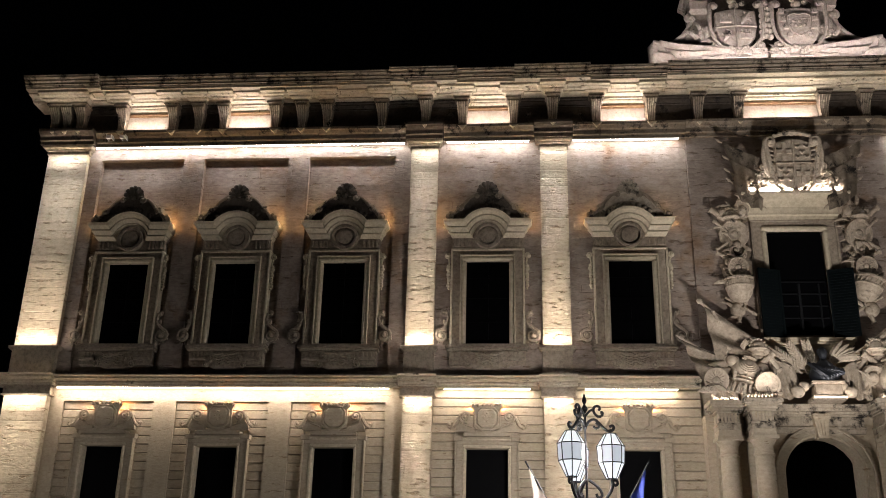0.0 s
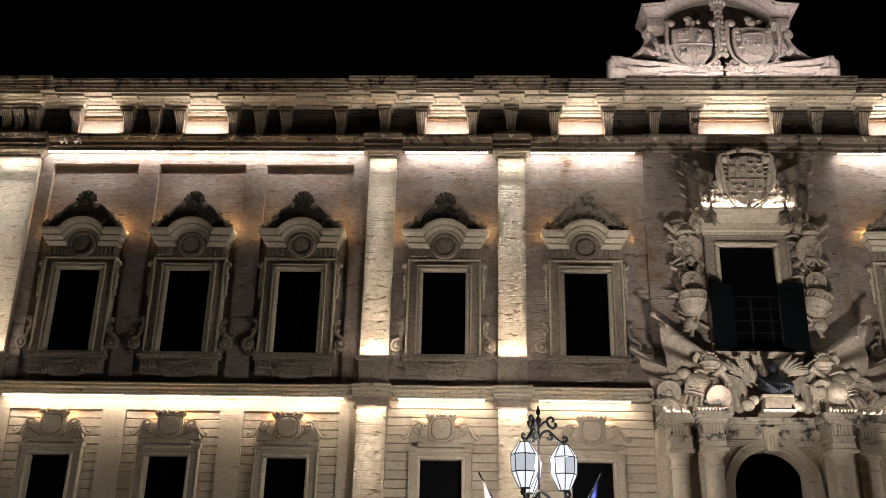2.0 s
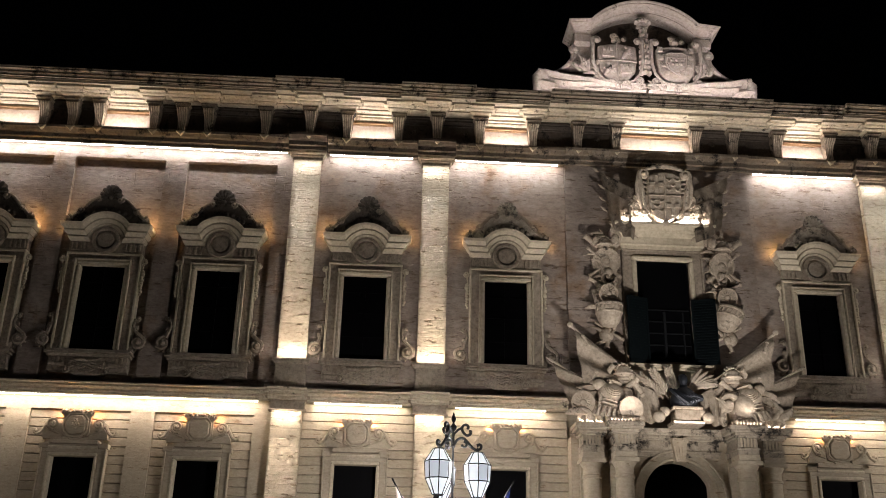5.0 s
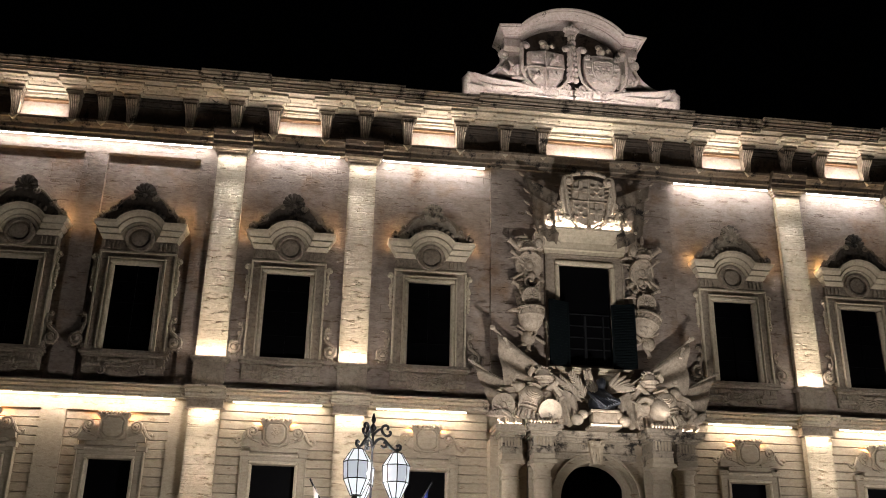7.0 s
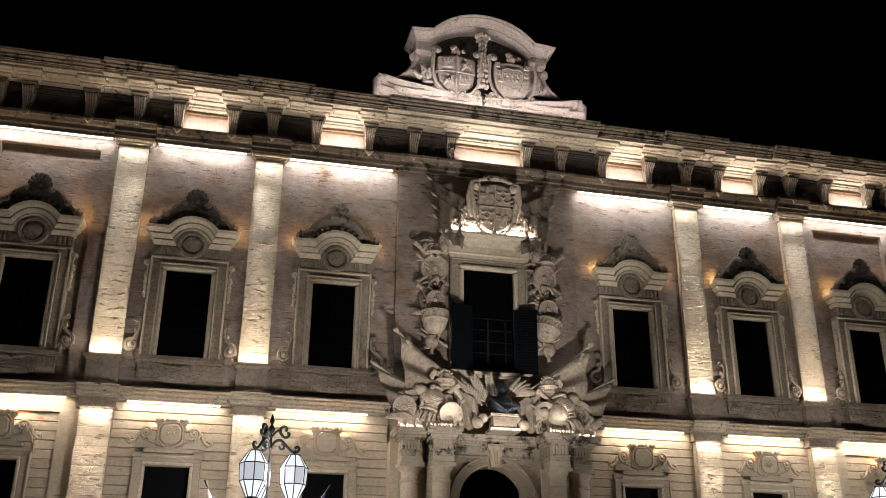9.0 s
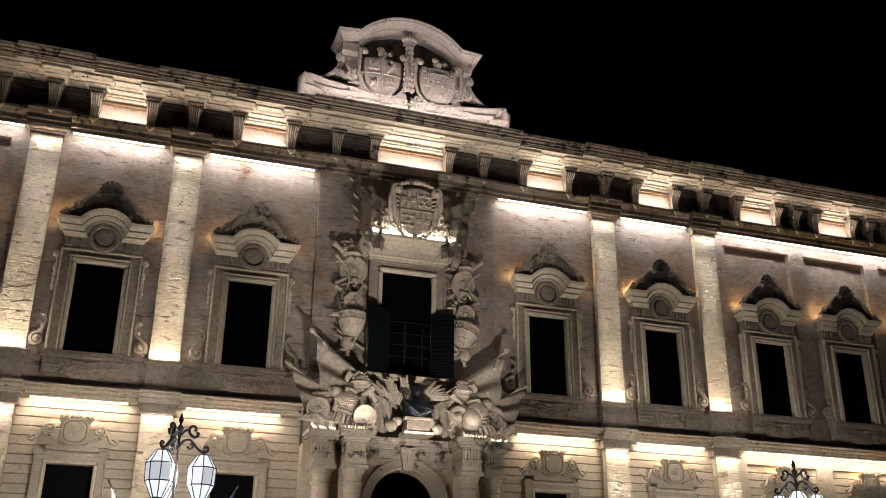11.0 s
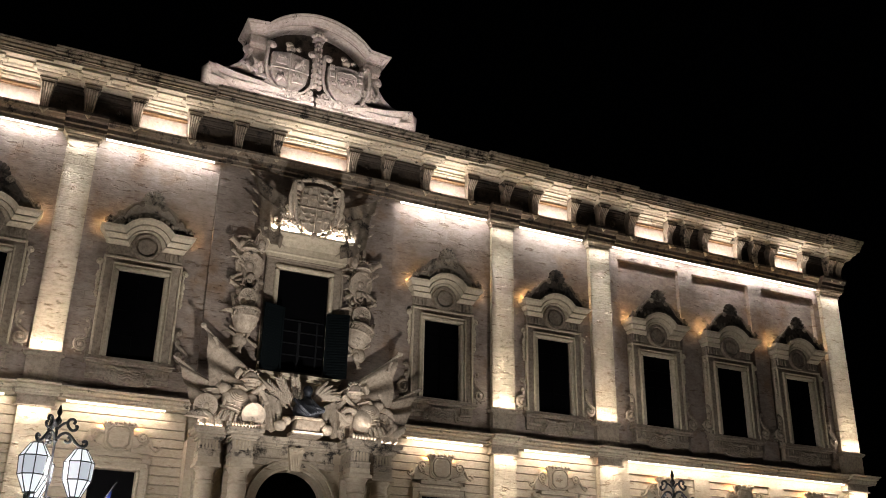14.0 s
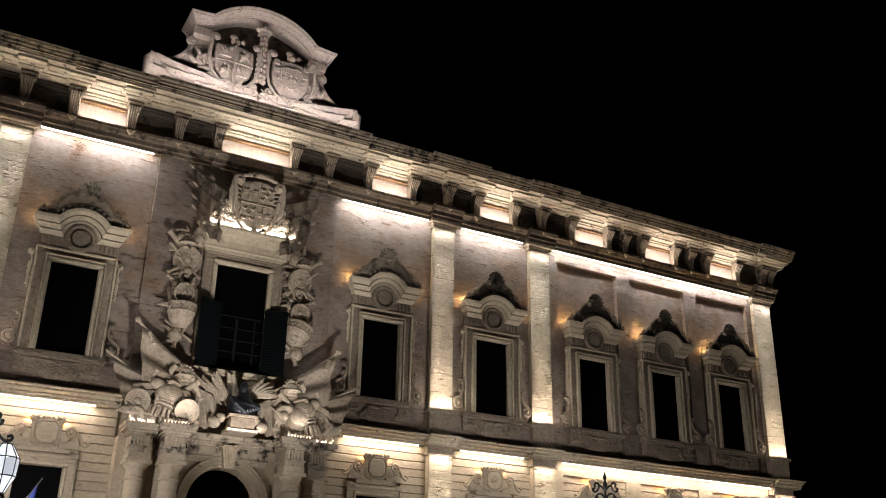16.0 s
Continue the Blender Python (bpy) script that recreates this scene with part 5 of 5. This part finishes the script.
    for out, z0, z1 in ((0.0, 6.46, 6.60), (0.03, 6.60, 6.66), (-0.02, 6.66, 6.96), (0.05, 6.96, 7.02), (0.10, 7.02, 7.10), (0.20, 7.10, 7.18), (0.24, 7.18, 7.30)):
        s.box(x0 - out, x1 + out, y - out, -0.25, z0, z1)
    return s


part("entablature", entablature(-1.3, 1.3, -0.42), CRUST, portal, "stained moulded entablature", bevel=0.012)
for s in (-1, 1):
    for cx, y in ((1.85, -1.02), (2.75, -0.66)):
        x = s * cx
        part("entablature_block", entablature(x - 0.32, x + 0.32, y - 0.30), CRUST, portal, "stained moulded entablature", bevel=0.012)
        for k in range(5):
            part("triglyph", Shape().box(x - 0.22 + 0.1 * k, x - 0.17 + 0.1 * k, y - 0.31, y - 0.2, 6.68, 6.95), LOWER, portal)
        col = [(0.36, 1.2), (0.36, 1.4), (0.33, 1.45), (0.30, 1.55), (0.295, 3.2), (0.265, 5.70), (0.30, 5.72), (0.30, 5.78), (0.265, 5.80), (0.265, 6.0), (0.31, 6.06), (0.36, 6.16)]
        part("column", Shape().lathe(col, x, y, 28), LOWER, portal, "round stone column", smooth=True)
        part("abacus", Shape().box(x - 0.38, x + 0.38, y - 0.38, y + 0.38, 6.16, 6.28).box(x - 0.33, x + 0.33, y - 0.33, y + 0.33, 6.28, 6.46), LOWER, portal, bevel=0.015)
        part("column_base", Shape().box(x - 0.42, x + 0.42, y - 0.42, y + 0.42, 0.0, 1.2), LOWER, portal, bevel=0.02)
        part("pier", Shape().box(x - 0.30, x + 0.30, -0.42, -0.25, 0, 6.46), LOWER, portal)

# ---- crowning pediment ----
gable = thing("roof_pediment", (0, 0.4, 18.6), "pale carved limestone roof pediment with two shields", "pediment", "", "structure")
half = [(4.04, 18.6), (4.06, 19.45), (4.14, 19.75), (4.16, 20.02), (4.08, 20.28), (3.98, 20.40), (3.78, 20.28), (3.30, 20.42), (2.95, 20.70), (2.72, 21.05), (2.62, 21.35), (2.66, 21.75), (2.60, 22.15)]
bow = [(2.58 * math.cos(radians(a)), 2.58 * (math.sin(radians(a)) - math.sin(radians(38)))) for a in (38, 47, 56, 65, 74, 82, 90)]
top = [(x, 22.30 + z) for x, z in bow]
outline = half + top + [(-x, z) for x, z in (half + top)[-2::-1]]
part("slab", Shape().slab(outline, 0.80, 1.2), CREST, gable, "dark recessed back")
foot = [(4.04, 17.85), (4.06, 19.45), (4.10, 19.95), (3.3, 19.75), (2.2, 19.95), (1.2, 20.05)]
part("base_slab", Shape().slab(foot + [(-x, z) for x, z in foot[::-1]], 0.36, 0.85), PALE, gable, bevel=0.03)
for s in (-1, 1):
    wing = [(3.30, 20.42), (2.95, 20.70), (2.72, 21.05), (2.62, 21.35), (2.66, 21.75), (2.60, 22.15), (1.95, 22.25), (1.85, 21.2), (1.75, 20.55)]
    part("wing", Shape().slab([(s * x, z) for x, z in wing], 0.56, 0.85), PALE, gable, bevel=0.03)
rows = []
for o, y in ((0.0, 0.80), (0.0, 0.14), (0.04, 0.14), (0.04, 0.08), (0.07, 0.06), (0.10, 0.0), (0.15, -0.05), (0.19, -0.14), (0.20, -0.21), (0.235, -0.21), (0.24, -0.26), (0.27, -0.29), (0.31, -0.29), (0.33, -0.26), (0.34, 1.25)):
    e = 2.66 + 0.55 * max(0.0, 0.14 - max(y, -0.29)) + 0.1 * o
    arc = [(x * (1 + 0.04 * o), 22.18 + o + z) for x, z in [(2.58 * math.cos(radians(a)), 2.58 * (math.sin(radians(a)) - math.sin(radians(38)))) for a in range(38, 91, 4)]]
    row = [(-e, 1.25, 22.10 + o), (-e, y, 22.10 + o)] + [(-x, y, z) for x, z in arc] + [(x, y, z) for x, z in arc[::-1][1:]] + [(e, y, 22.10 + o), (e, 1.25, 22.10 + o)]
    rows.append(row)
w = len(rows[0])
mould = Shape().add([p for r in rows for p in r], [(j * w + i, j * w + i + 1, (j + 1) * w + i + 1, (j + 1) * w + i) for j in range(len(rows) - 1) for i in range(w - 1)])
part("hood", mould, PALE, gable, "arched moulded hood")
for s in (-1, 1):
    part("drapery", cloth((s * 4.08, 0.22, 20.38), (s * 1.5, 0.14, 19.70), (s * 1.2, 0.0, 18.8), (s * 4.15, 0.06, 18.9), 3.5, 0.13, 40, 16, 0.04, True), PALE, gable, "carved stone drapery", smooth=True)
    part("drapery", cloth((s * 3.95, 0.10, 20.30), (s * 2.2, 0.0, 19.85), (s * 1.4, -0.04, 19.3), (s * 3.3, -0.02, 19.4), 2.5, 0.10, 30, 12, 0.04, True), PALE, gable, smooth=True)
    part("rolled_end", Shape().sweep([(s * 4.06, 0.30, 18.7), (s * 4.10, 0.28, 19.5), (s * 4.12, 0.26, 20.0), (s * 3.98, 0.30, 20.34)], [0.16, 0.18, 0.20, 0.08], 10), PALE, gable, smooth=True)
    part("volute", Shape().scroll(s * 2.60, 21.50, 0.17, 0.52, 1.5, 90, -s, 0.11), PALE, gable, smooth=True)
    part("wing_rim", Shape().sweep([(s * x, 0.54, z) for x, z in ((3.86, 20.34), (3.55, 20.38), (3.27, 20.47), (2.92, 20.76), (2.70, 21.08), (2.62, 21.35))], [0.05, 0.07, 0.08, 0.085, 0.09, 0.10], 8), PALE, gable, smooth=True)
    part("impost", Shape().box(min(s * 1.98, s * 2.66), max(s * 1.98, s * 2.66), 0.20, 0.84, 21.72, 22.10), PALE, gable, bevel=0.02)
    X = s * 1.12
    heart = -1.05 if s < 0 else 1.20

    def placed(shape):
        """The shield and its frame at their full size."""
        return Shape().add([(heart + (x - X) * 1.12, y, z * 1.07 - 1.686) for x, y, z in shape.v], shape.f)
    hs = [(0, 20.02), (0.36, 20.22), (0.60, 20.6), (0.68, 21.1), (0.66, 21.66), (0.34, 21.74), (0, 21.80)]
    sh = part("shield", placed(Shape().slab([(X + x, z) for x, z in hs] + [(X - x, z) for x, z in hs[-2:0:-1]], 0.10, 0.36)), PALE, gable, bevel=0.06)
    if s < 0:
        ch = Shape().box(X - 0.025, X + 0.025, 0.05, 0.2, 20.12, 21.76)
        ch.sweep([(X + 0.66 * k / 5, 0.08, 20.98 + 0.06 * (1 - (k / 5) ** 2)) for k in range(-5, 6)], 0.035, 6)
        for cx, cz0 in ((X - 0.32, 21.18), (X + 0.28, 20.48)):
            ch.box(cx - 0.19, cx + 0.19, 0.02, 0.2, cz0, cz0 + 0.09).box(cx - 0.17, cx + 0.17, 0.04, 0.2, cz0 + 0.09, cz0 + 0.24)
            for k in range(3):
                ch.box(cx - 0.17 + 0.125 * k, cx - 0.08 + 0.125 * k, 0.02, 0.2, cz0 + 0.24, cz0 + 0.38)
        for cx, cz0 in ((X + 0.32, 21.34), (X - 0.30, 20.62)):
            ch.sweep([(cx - 0.16, 0.08, cz0 - 0.24), (cx - 0.04, 0.02, cz0 - 0.04), (cx + 0.06, 0.02, cz0 + 0.16), (cx - 0.06, 0.03, cz0 + 0.26)], [0.05, 0.10, 0.08, 0.05], 7)
            for dx, dz in ((0.18, -0.18), (0.20, 0.02), (-0.18, 0.08), (0.16, 0.20)):
                ch.sweep([(cx, 0.05, cz0), (cx + dx * 0.6, 0.03, cz0 + dz * 0.4), (cx + dx, 0.05, cz0 + dz)], [0.05, 0.04, 0.02], 6)
    else:
        inner = [(0, 20.52), (0.26, 20.70), (0.36, 21.0), (0.36, 21.36), (0.18, 21.46), (0, 21.40)]
        ch = Shape().slab([(X + x, z) for x, z in inner] + [(X - x, z) for x, z in inner[-2:0:-1]], 0.02, 0.2)
        ch.sweep([(X + x, 0.02, z) for x, z in inner] + [(X - x, 0.02, z) for x, z in inner[-2::-1]], 0.03, 6)
        for k in range(6):
            ch.dome(X - 0.2 + 0.2 * (k % 3) * (1 - 0.3 * (k // 3)) + 0.06 * (k // 3), 0.0, 21.12 - 0.18 * (k // 3), 0.065, 0.05, 0.07, 8, 6)
        ch.box(X - 0.33, X + 0.33, 0.0, 0.2, 21.20, 21.25)
        for sx2 in (-1, 1):
            for k in range(4):
                cx = X + sx2 * (0.53 - 0.09 * k * k / 4)
                cz0 = 21.50 - 0.33 * k
                ch.box(cx - 0.085, cx + 0.085, 0.03, 0.2, cz0, cz0 + 0.13)
                for q in (-1, 0, 1):
                    ch.box(cx + q * 0.065 - 0.022, cx + q * 0.065 + 0.022, 0.03, 0.2, cz0 + 0.13, cz0 + 0.20)
    part("charge_relief", placed(ch), PALE, sh, "carved heraldic charges", bevel=0.012)
    fr = Shape()
    for u in (-1, 1):
        fr.scroll(X + u * 0.72, 21.84, 0.14, 0.04, 1.3, 0 if u > 0 else 180, u, 0.082, [(X + u * 0.26, 20.02), (X + u * 0.52, 20.16), (X + u * 0.74, 20.46), (X + u * 0.84, 20.85), (X + u * 0.86, 21.25), (X + u * 0.84, 21.6)])
        fr.scroll(X + u * 0.70, 20.22, 0.15, 0.12, 1.3, -90, u, 0.06, [(X + u * 0.12, 19.98), (X + u * 0.40, 20.02)])
        fr.scroll(X + u * 0.20, 20.06, 0.11, 0.02, 1.3, 90, -u, 0.055)
    for k in range(5):
        a = radians(200 + 35 * k)
        fr.sweep([(X, 0.06, 20.10), (X + 0.10 * math.cos(a), 0.0, 20.04 + 0.13 * math.sin(a)), (X + 0.16 * math.cos(a), 0.04, 20.0 + 0.24 * math.sin(a))], [0.03, 0.05, 0.03], 6)
    part("shield_frame", placed(fr), PALE, sh, "scrolled shield frame", smooth=True)
    helm = Shape().dome(X, 0.22, 21.98, 0.17, 0.14, 0.16).scroll(X - 0.10, 22.10, 0.13, 0.16, 1.2, 0, 1, 0.055).scroll(X + 0.24, 22.02, 0.10, 0.18, 1.2, 90, -1, 0.05)
    part("crest_figure", placed(helm), CRUST, sh, "stained carved crest", smooth=True)
    for k in range(10):
        part("acanthus", plume(s * (1.85 + 0.16 * (k % 5)), 20.2 + 0.1 * ((k * 3) % 5), 0.28, (20 + (k * 41) % 130) if s > 0 else (160 - (k * 41) % 130), 0.55, 0.09), PALE, gable, smooth=True)
    part("drapery", cloth((s * 2.3, 0.02, 19.98), (s * 0.05, 0.06, 19.72), (s * 0.05, 0.0, 18.8), (s * 2.5, -0.02, 18.9), 3.0, 0.08, 34, 10, 0.04, True), PALE, gable, smooth=True)
    for k in range(7):
        part("laurel", plume(s * (0.12 + 0.1 * k), 19.35 + 0.05 * (k % 3), 0.15, (35 + (k * 31) % 110) if s > 0 else (145 - (k * 31) % 110), 0.6, 0.08), PALE, gable, smooth=True)
trophy = Shape()
for k in range(9):
    z, r = 20.3 + 0.25 * k, 0.20 - 0.008 * k
    for u in (-0.55, 0, 0.55):
        trophy.dome(u * r * 1.3, 0.12, z + 0.05 * (u == 0), r * 0.55, 0.14, 0.11, 8, 6)
for k in range(5):
    trophy.dome(-0.24 + 0.12 * k, 0.1, 22.72 + 0.07 * math.cos(k - 2), 0.10, 0.12, 0.12, 8, 6)
trophy.box(-0.22, 0.22, 0.05, 0.3, 22.5, 22.62)
part("column_of_fruit", trophy, PALE, gable, smooth=True)
gable.location, gable.scale = (0, 0.8, 19.08), (0.975, 1, 0.926)
pole = thing("roof_flagpole", (0, 1.6, 18.4), "thin dark flagpole behind the pediment", "flagpole")
part("pole", Shape().lathe([(0.06, 0), (0.05, 4), (0.035, 9)], 0.0, 1.6, 10, 18.4), IRON, pole, smooth=True)
part("ball", Shape().dome(0, 1.6, 27.45, 0.09, 0.09, 0.09), IRON, pole, smooth=True)

# ---- street lamps before the palace ----


def street_lamp(flags):
    p = thing("street_lamp", (0, 0, 0), "black wrought-iron lamp post with three glowing glass lanterns", "street lamp", "street lamps")
    post = [(0.30, -0.1), (0.30, 0.0), (0.30, 0.25), (0.22, 0.35), (0.16, 0.6), (0.12, 0.9), (0.09, 1.2), (0.075, 3.4), (0.11, 3.45), (0.11, 3.55), (0.05, 3.62), (0.03, 3.9), (0.025, 5.5), (0.06, 5.55), (0.03, 5.62), (0.03, 5.8)]
    part("post", Shape().lathe(post, 0, 0, 14), IRON, p, smooth=True)
    part("finial", Shape().lathe([(0.02, 5.78), (0.05, 5.84), (0.02, 5.9), (0.07, 5.97), (0.08, 6.03), (0.02, 6.12), (0.05, 6.17), (0.06, 6.22), (0.01, 6.38)], 0, 0, 12), IRON, p, smooth=True)
    for k in range(3):
        a = radians(-8 + 120 * k)
        R = 0.60
        cx, cy = R * math.cos(a), R * math.sin(a)
        lan = part("lantern", Shape().lathe([(0.02, 0.0), (0.10, 0.02), (0.11, 0.05), (0.04, 0.06)], cx, cy, 8, 4.32), IRON, p, "octagonal glass lantern")
        ring = [(0.13, 4.32), (0.31, 4.69), (0.335, 5.09), (0.14, 5.39)]
        glass = Shape()
        for i in range(8):
            t0, t1 = 2 * math.pi * i / 8, 2 * math.pi * (i + 1) / 8
            for (r0, z0), (r1, z1) in zip(ring, ring[1:]):
                pane = LANTERN_GLASS if r0 > 0.2 and r1 > 0.2 else LANTERN_BRIGHT
                q = [(cx + r * 0.985 * math.cos(t), cy + r * 0.985 * math.sin(t), z) for r, z, t in ((r0, z0, t0), (r0, z0, t1), (r1, z1, t1), (r1, z1, t0))]
                part("glass_pane", Shape().add(q, [(0, 1, 2, 3)]), pane, lan).visible_shadow = False
        bars = Shape()
        for i in range(8):
            t = 2 * math.pi * i / 8
            bars.sweep([(cx + r * math.cos(t), cy + r * math.sin(t), z) for r, z in ring], 0.0135, 5)
        for r, z in ring:
            bars.sweep([(cx + r * math.cos(2 * math.pi * i / 8), cy + r * math.sin(2 * math.pi * i / 8), z) for i in range(9)], 0.015, 5)
        part("lantern_frame", bars, IRON, lan)
        part("lantern_cap", Shape().lathe([(0.12, 5.36), (0.06, 5.40), (0.03, 5.42), (0.04, 5.46), (0.01, 5.52)], cx, cy, 8), IRON, lan)

        def at(r, z):
            return (r * math.cos(a), r * math.sin(a), z)
        top = Shape()
        pts = [at(r, z) for r, z in ((0.58, 5.56), (0.66, 5.60), (0.70, 5.54), (0.66, 5.47), (0.56, 5.45), (0.46, 5.52), (0.36, 5.64), (0.24, 5.76), (0.10, 5.72), (0.03, 5.6))]
        top.curl(pts, 0.034, 6)
        top.curl([at(r, z) for r, z in ((0.34, 5.96), (0.38, 6.02), (0.33, 6.08), (0.25, 6.07), (0.20, 5.99), (0.24, 5.88), (0.34, 5.80), (0.42, 5.84), (0.44, 5.92), (0.38, 5.92))], 0.034, 6)
        top.curl([at(r, z) for r, z in ((0.03, 5.86), (0.12, 5.96), (0.20, 5.99))], 0.03, 6)
        top.curl([at(r, z) for r, z in ((0.20, 5.58), (0.26, 5.52), (0.33, 5.55), (0.33, 5.63), (0.26, 5.66))], 0.03, 6)
        part("top_scroll", top, IRON, p, "curled iron scroll", smooth=True)
        arm = Shape().curl([at(r, z) for r, z in ((0.06, 3.7), (0.25, 3.72), (0.45, 3.86), (0.58, 4.05), (0.62, 4.2), (0.60, 4.33))], 0.038, 7)
        arm.curl([at(r, z) for r, z in ((0.60, 4.28), (0.70, 4.30), (0.74, 4.22), (0.68, 4.16), (0.63, 4.2))], 0.034, 6)
        arm.curl([at(r, z) for r, z in ((0.05, 4.3), (0.2, 4.2), (0.34, 4.05), (0.36, 3.92), (0.26, 3.88), (0.22, 3.98))], 0.034, 6)
        part("arm", arm, IRON, p, smooth=True)
    if flags:
        for s, mat, words in ((-1, FLAG_PALE, "pale hanging flag"), (1, FLAG_BLUE, "blue hanging flag")):
            part("flag_arm", Shape().sweep([(s * 0.05, -0.1, 2.2), (s * 1.46, -0.25, 4.70)], 0.022, 7), IRON, p, smooth=True)
            part("flag", cloth((s * 1.38, -0.25, 4.55), (s * 0.7, -0.2, 3.35), (s * 0.75, -0.25, 2.5), (s * 1.2, -0.3, 3.3), 2, 0.06), mat, p, words, smooth=True)
    return p


FLAG_PALE = plain("pale_cloth", (0.5, 0.42, 0.36), 0.8)
FLAG_BLUE = plain("blue_cloth", (0.02, 0.05, 0.35), 0.7)
lamp = street_lamp(True)
lamp.location = (*LAMP_POSTS[0], 0.09)
second = street_lamp(False)
second.location = (*LAMP_POSTS[1], 0.09)
# two unseen posts added past the ends of the view as weak fill
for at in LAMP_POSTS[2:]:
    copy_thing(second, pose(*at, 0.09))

# ---- rusticated courses of the ground storey ----
unit = Shape()
unit.add([(-0.5, 0.10, -0.5), (0.5, 0.10, -0.5), (0.5, 0.10, 0.5), (-0.5, 0.10, 0.5), (-0.5, 0.02, -0.5), (0.5, 0.02, -0.5), (0.5, 0.02, 0.5), (-0.5, 0.02, 0.5),
          (-0.497, 0.0, -0.44), (0.497, 0.0, -0.44), (0.497, 0.0, 0.44), (-0.497, 0.0, 0.44)],
         [(0, 3, 2, 1), (0, 1, 5, 4), (1, 2, 6, 5), (2, 3, 7, 6), (3, 0, 4, 7), (4, 5, 9, 8), (5, 6, 10, 9), (6, 7, 11, 10), (7, 4, 8, 11), (8, 9, 10, 11)])
COURSE_MESH = mesh_of("stone_course", unit, LOWER)
STEP = 0.272
for s in (-1, 1):
    bays = [(CENTRE + 0.1, P3[0], 0.21, 5.24, 7.86), (P3[1], P2[0], 0.21, 9.87, 7.86)] + [(a, b, 0.29, c, 7.44) for (a, b), c in zip(SIDE_PANELS, WINDOWS[2:])]
    for a, b, y, c, z_top in bays:
        wall = thing("wall_courses", (s * (a + b) / 2, 0.3, 0), "rusticated warm limestone courses round a lower window", "wall", "", "structure")
        o = base_of(wall)
        z, i = z_top, 0
        while z > 2.6:
            lo = z - STEP
            spans = [(a, b)] if lo > 6.5 else [(a, c - 0.985), (c + 0.985, b)]
            for u, v in spans:
                if v - u > 0.1:
                    ob = new("stone_course", COURSE_MESH)
                    ob.parent = wall
                    ob.location = Vector((s * (u + v) / 2, y + random.uniform(-0.003, 0.003), (z + lo) / 2)) - o
                    ob.scale = (v - u - 0.004, 1, STEP - 0.022)
            z, i = lo, i + 1

# ---- floodlights assumed on the square, out of view ----
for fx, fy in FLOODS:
    f = thing("floodlight", (fx, fy, 0), "small black floodlight added, out of view, on the paving before the portal", "floodlight", "floodlights")
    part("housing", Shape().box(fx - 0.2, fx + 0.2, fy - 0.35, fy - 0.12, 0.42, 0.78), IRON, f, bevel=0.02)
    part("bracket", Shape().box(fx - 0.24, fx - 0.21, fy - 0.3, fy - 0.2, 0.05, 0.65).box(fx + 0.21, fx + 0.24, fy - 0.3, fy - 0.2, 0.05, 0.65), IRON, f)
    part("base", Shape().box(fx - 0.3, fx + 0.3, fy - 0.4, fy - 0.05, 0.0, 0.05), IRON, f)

# ---- small fittings on the ledge ----
for fx in (-23.25, -22.75):
    f = thing("ledge_spotlight", (fx, -0.3, 16.72), "small white spotlight fixed to the stone ledge", "spotlight", "ledge spotlights")
    part("housing", Shape().box(fx - 0.07, fx + 0.07, -0.36, -0.24, 16.66, 16.78), WHITE_PAINT, f, bevel=0.01)
    part("bracket", Shape().box(fx - 0.10, fx - 0.08, -0.32, -0.05, 16.68, 16.82).box(fx + 0.08, fx + 0.10, -0.32, -0.05, 16.68, 16.82), WHITE_PAINT, f)
